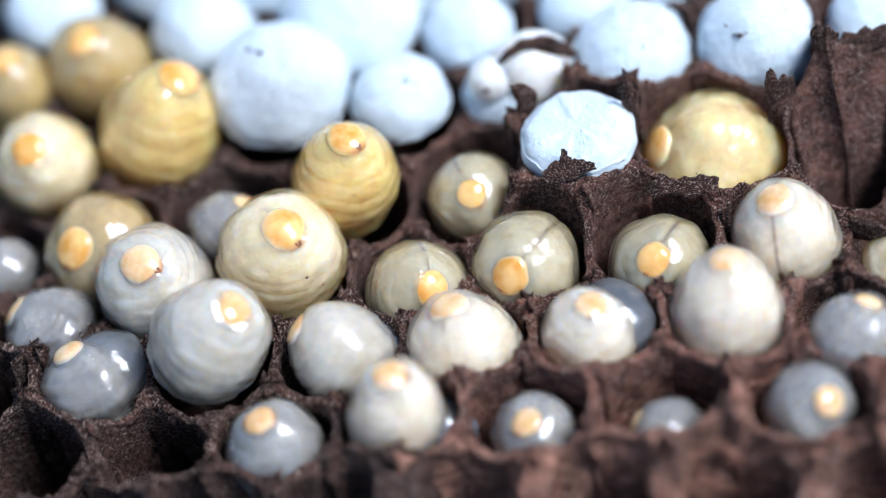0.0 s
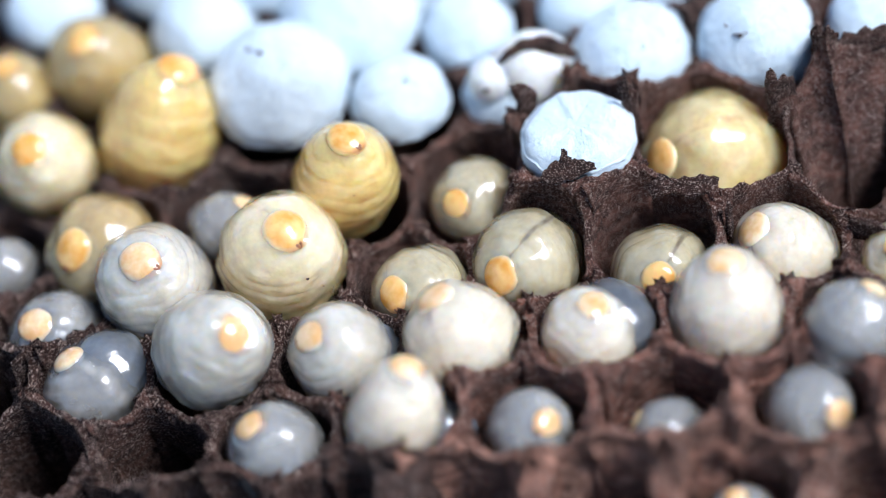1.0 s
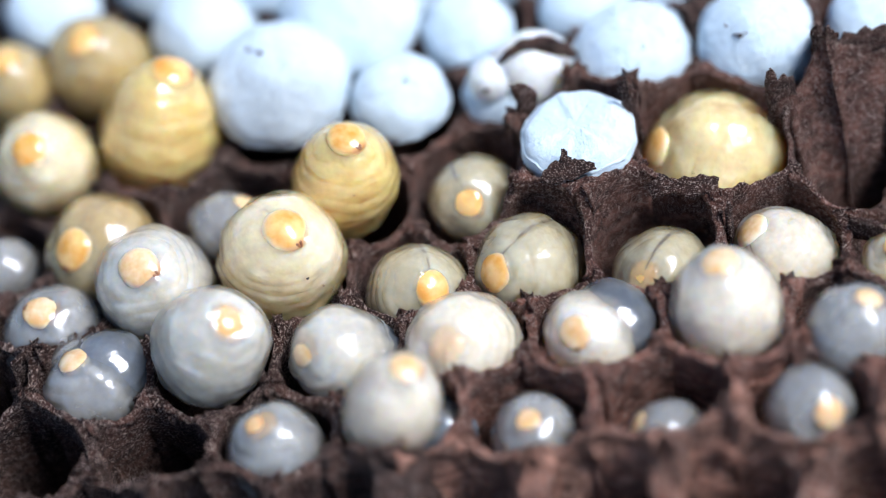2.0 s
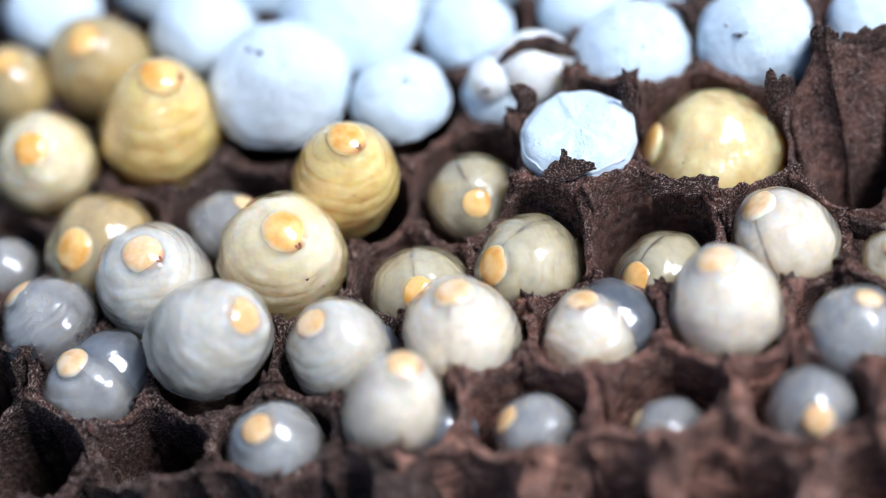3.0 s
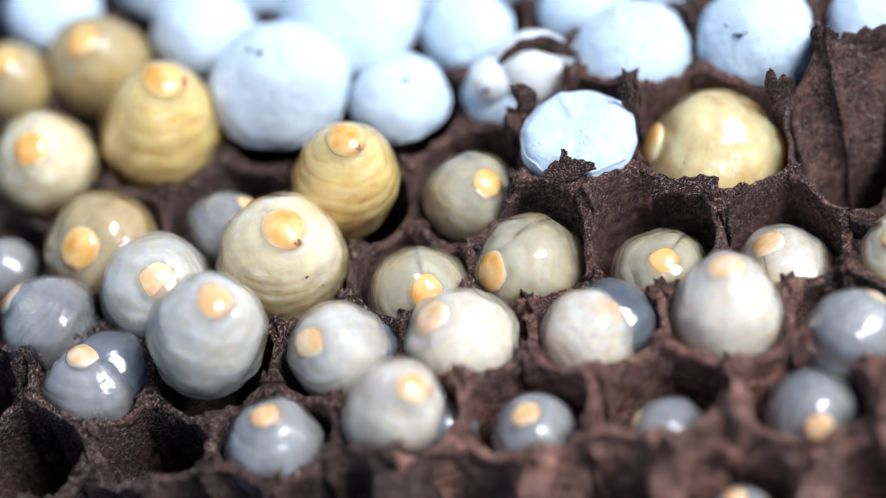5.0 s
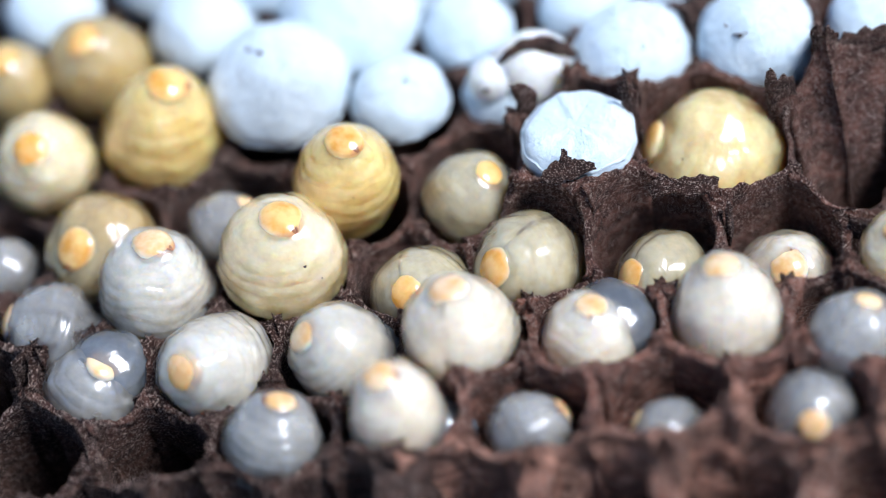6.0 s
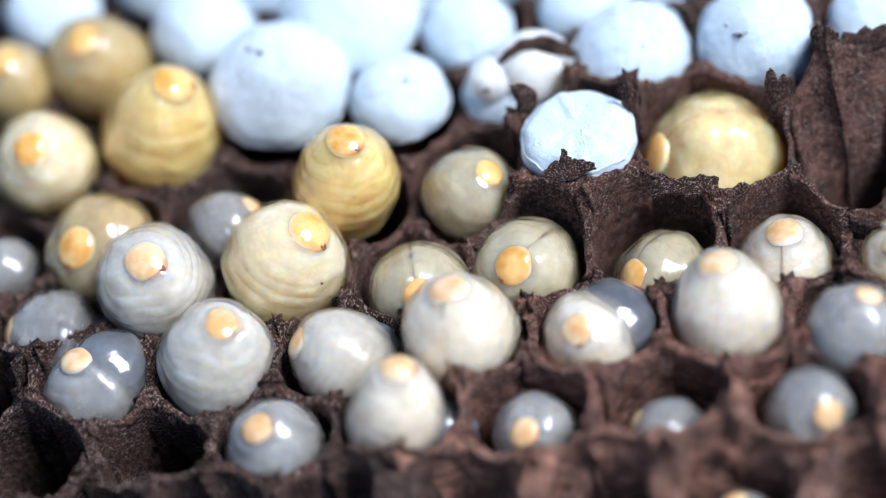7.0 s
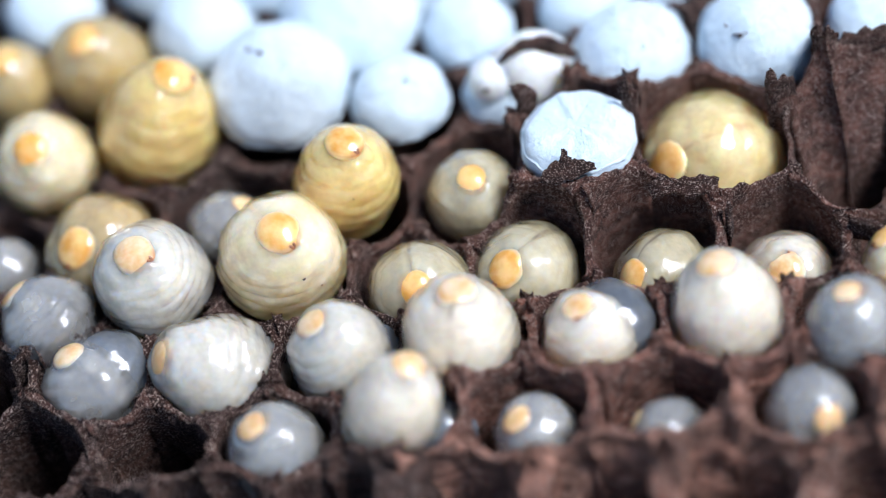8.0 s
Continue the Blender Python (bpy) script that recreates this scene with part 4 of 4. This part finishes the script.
larva("B", 2, (0, 0), 3.64, 2.3, "pearl", -169, "glossy translucent pearl-grey larva in its brown paper cell", [
    (0, -0.89, 0.36, -0.17), (0.5, -0.09, -0.47, -1.20), (1, -0.45, -0.18, -0.37), (1.5, -0.80, -0.31, -0.67),
    (1.7, -0.76, -0.39, -0.70), (2.8, -0.42, -0.03, -0.05), (3, -0.38, 0.02, 0.07), (3.5, -0.17, 0.31, -0.56),
    (4, -0.12, 0.20, -0.89), (4.5, -0.08, -0.33, -1.05), (4.7, -0.23, -0.36, -0.73), (5.8, -0.63, -0.10, -0.01),
    (6, -0.66, -0.08, -0.32), (6.5, -0.81, -0.36, -0.68), (7, -0.92, 0.14, -0.93), (7.5, -0.38, -0.08, -0.38),
    (8, -0.40, 0.11, -0.25),
], coil=(1.9, 0.6, -2.0, 2.7))
larva("B", 3, (0, 0), 4.14, 2.3, "ivory", 80, "plump glossy ivory-white larva with a dark midline, filling its cell", [
    (0, -0.17, 0.25, -1.24), (0.5, -0.09, 0.19, -0.22), (1, -0.38, 0.27, 0.03), (1.5, -0.67, 0.09, -1.16),
    (1.7, -0.23, -0.64, -1.34), (2.8, -0.38, 0.19, 0.03), (3, -0.02, 0.20, 0.28), (3.5, -0.16, 0.29, 0.41),
    (4, -0.16, 0.19, 0.48), (4.5, -0.50, 0.04, -1.15), (4.7, -0.51, -0.01, -1.21), (5.8, -0.24, 0.14, 0.82),
    (6, -0.10, 0.17, 0.79), (6.5, 0.07, 0.19, 0.28), (7, -0.10, 0.17, 0.79), (7.5, -0.06, 0.16, 0.60),
    (8, 0.04, 0.15, 0.60),
])
larva("B", 4, (-0.7, 0), 3.45, 2.3, "chalk", -90, "glossy chalk-white larva with a clear grey tail in its cell", [
    (0, 0.13, -0.05, -0.93), (0.5, 0.08, 0.03, -1.32), (1, 0.18, -0.05, -0.92), (1.5, -0.29, -0.55, -1.46),
    (1.7, -0.29, -0.55, -1.46), (2.8, -0.23, -0.13, -0.97), (3, -0.07, 0.29, -1.46), (3.5, -0.17, -0.39, -1.74),
    (4, -0.02, 0.04, -1.45), (4.5, 0.25, -0.25, -1.53), (4.7, 0.65, -0.01, -1.34), (5.8, -0.08, -0.05, -1.24),
    (6, 0.13, 0.07, -1.45), (6.5, 0.23, 0.07, -1.32), (7, -0.23, -0.47, -1.44), (7.5, -0.08, -0.17, -1.23),
    (8, -0.17, 0.00, -1.12),
], coil=(1.5, 1.2, -1.5, 3.3))
larva("B", 5, (0, 0), 4.10, 2.6, "chalk", 80, "plump glossy ivory-white larva with head pointing up from its cell", [
    (0, 0.11, 0.21, -0.88), (0.5, 0.09, 0.07, -1.66), (1, 0.07, 0.14, -0.69), (1.5, 0.03, 0.15, -0.82),
    (1.7, -0.04, 0.12, -0.33), (2.8, 0.09, 0.07, -1.34), (3, -0.08, 0.16, -0.49), (3.5, -0.08, 0.18, -0.39),
    (4, -0.01, 0.23, -1.28), (4.5, -0.05, 0.16, -0.69), (4.7, 0.07, 0.21, -0.96), (5.8, 0.04, -0.05, -1.79),
    (6, -0.01, 0.21, -1.39), (6.5, -0.01, 0.23, -1.25), (7, -0.06, 0.22, -1.07), (7.5, -0.11, 0.14, -0.77),
    (8, -0.09, 0.15, -0.85),
])
larva("B", 6, (0, 0), 3.46, 2.2, "slate", 32, "glossy translucent blue-grey larva, darkened in colour for cell shade, in its brown paper cell", [
    (0, 0.41, 0.33, -1.67), (0.5, 0.57, 0.39, -0.41), (1, 0.57, 0.39, -0.11), (1.5, 0.39, 0.10, -0.68),
    (1.7, 0.39, 0.10, -0.68), (2.8, 0.40, 0.19, -0.97), (3, 0.40, 0.19, -0.97), (3.5, 0.39, 0.16, -0.85),
    (4, 0.46, 0.22, -0.95), (4.5, 0.75, 0.61, -1.03), (4.7, 0.75, 0.61, -1.03), (5.8, 0.40, 0.24, -1.39),
    (6, 0.40, 0.24, -1.39), (6.5, 0.40, 0.20, -1.28), (7, 0.40, 0.19, -0.66), (7.5, 0.57, 0.39, -0.00),
    (8, -0.08, 0.11, 0.03),
])
larva("A", 2, (0, 0.6), 3.52, 2.3, "slate", -179, "glossy translucent blue-grey larva, darkened in colour for cell shade, in its brown paper cell", [
    (0, -0.11, 0.01, -1.84), (0.5, -0.30, 0.06, -2.15), (1, -0.36, 0.04, -2.13), (1.5, -0.22, 0.03, -1.83),
    (1.7, -0.19, 0.10, -2.17), (2.8, -0.07, -0.49, -1.99), (3, -0.17, -0.15, -1.96), (3.5, -0.18, 0.07, -2.04),
    (4, -0.32, 0.23, -2.15), (4.5, -0.24, 0.12, -2.03), (4.7, -0.17, 0.06, -1.90), (5.8, 0.52, 0.33, -1.14),
    (6, 0.37, 0.32, -0.85), (6.5, -0.10, -0.50, -1.92), (7, -0.15, -0.20, -1.69), (7.5, -0.22, -0.09, -1.89),
    (8, -0.30, -0.01, -2.14),
])
larva("A", 3, (0, 0), 3.47, 2.8, "chalk", -9, "glossy chalk-white larva stretching up out of its cell", [
    (0, 0.07, -0.07, 0.67), (0.5, 0.09, -0.05, 1.14), (1, 0.31, 0.18, 0.41), (1.5, 0.16, -0.14, 0.81),
    (1.7, 0.33, -0.04, 1.16), (2.8, 0.31, -0.07, 1.67), (3, 0.30, 0.03, 1.34), (3.5, 0.44, -0.10, 1.97),
    (4, 0.30, -0.07, 1.34), (4.5, 0.34, -0.47, 1.71), (4.7, 0.46, -0.45, 1.34), (5.8, 0.03, 0.01, 0.53),
    (6, -0.10, -0.02, 0.49), (6.5, 0.51, 0.31, 0.25), (7, 0.19, 0.12, 0.50), (7.5, 0.36, 0.08, 0.83),
    (8, 0.38, 0.04, 1.35),
], coil=(2.7, 0.4, -2.2, 2.5))
larva("A", 4, (0, 0.7), 3.09, 2.1, "slate", -127, "glossy translucent blue-grey larva, darkened in colour for cell shade, deep in a dark paper cell", [
    (0, -0.10, -0.28, -1.91), (0.5, -0.10, -0.26, -1.97), (1, 0.49, -0.37, -1.47), (1.5, 0.04, -0.41, -1.71),
    (1.7, -0.03, -0.32, -1.94), (2.8, -0.38, -0.02, -1.99), (3, -0.74, 0.10, -1.96), (3.5, -0.71, 0.51, -1.54),
    (4, -0.39, -0.19, -1.95), (4.5, -0.23, -0.07, -2.00), (4.7, -0.31, -0.09, -2.02), (5.8, 0.59, 0.19, -1.49),
    (6, 1.11, 0.48, -1.31), (6.5, -0.08, -0.61, -2.27), (7, -0.20, -0.51, -2.04), (7.5, -0.32, -0.28, -1.99),
    (8, -0.38, -0.12, -1.91),
])
larva("A", 5, (0, 0), 2.84, 2.0, "slate", 160, "small glossy translucent blue-grey larva, darkened in colour for cell shade, deep in a dark cell", [
    (0, -0.94, 0.35, -2.10), (1, -0.94, 0.35, -2.10), (1.5, -0.77, 0.16, -2.38), (1.7, -0.77, 0.16, -2.38),
    (2.8, -0.94, 0.35, -2.10), (6, -0.94, 0.35, -2.10), (6.5, -0.32, 0.29, -2.42), (7, -0.94, 0.35, -2.10),
    (8, -0.94, 0.35, -2.10),
])
larva("A", 6, (0, 0.8), 3.28, 2.2, "slate", -74, "glossy translucent blue-grey larva, darkened in colour for cell shade, in its brown paper cell", [
    (0, 0.37, -0.52, -1.74), (0.5, 0.10, -0.60, -1.98), (1, 0.65, -0.71, -2.09), (1.5, 0.26, -0.26, -1.86),
    (1.7, 0.36, -0.54, -1.94), (2.8, 0.21, -0.87, -2.08), (3, 0.07, -0.84, -2.21), (3.5, 0.07, -0.82, -2.32),
    (4, 0.50, -0.54, -2.18), (4.5, 0.07, -0.84, -2.84), (4.7, 0.06, -0.92, -2.75), (5.8, 0.13, -0.92, -2.43),
    (6, -0.07, -0.88, -2.55), (6.5, -0.06, -0.85, -2.41), (7, 0.35, -0.71, -2.32), (7.5, 0.13, -1.01, -2.27),
    (8, 0.35, -0.87, -2.07),
])
larva("Z", 5, (0, 0), 2.44, 2.0, "slate", 117, "glossy translucent blue-grey larva, darkened in colour for cell shade, in its brown paper cell", [
    (0, -0.19, 0.40, -6.68), (0.5, -0.17, 0.33, -5.78), (1, -0.14, 0.20, -4.34), (1.5, -0.16, 0.30, -5.53),
    (1.7, -0.19, 0.40, -6.68), (4, -0.19, 0.40, -6.68), (4.5, -0.17, 0.33, -5.78), (4.7, -0.13, 0.28, -4.34),
    (5.8, -0.18, 0.37, -6.30), (6, -0.19, 0.40, -6.68), (6.5, -0.15, 0.27, -5.15), (7, -0.15, 0.29, -5.00),
    (7.5, -0.19, 0.40, -6.68), (8, -0.19, 0.40, -6.68),
])

# ---- what moves ----
def motions():
    for parts, radius, ratio, rows in MOVING:
        full = []
        for (t0, x0, y0, z0), (t1, x1, y1, z1) in zip(rows, rows[1:]):
            far = math.hypot(x1 - x0, y1 - y0)
            cuts = max(1, math.ceil(far / 0.9))
            for c in range(cuts):
                s = c / cuts
                full.append((t0 + (t1 - t0) * s, x0 + (x1 - x0) * s, y0 + (y1 - y0) * s, z0 + (z1 - z0) * s))
        full.append(rows[-1])
        poses = [(t, stance(radius, ratio, x, y, z)) for t, x, y, z in full]
        for k, ob in enumerate(parts):
            walk(ob, [(t, p[k]) for t, p in poses])


motions()
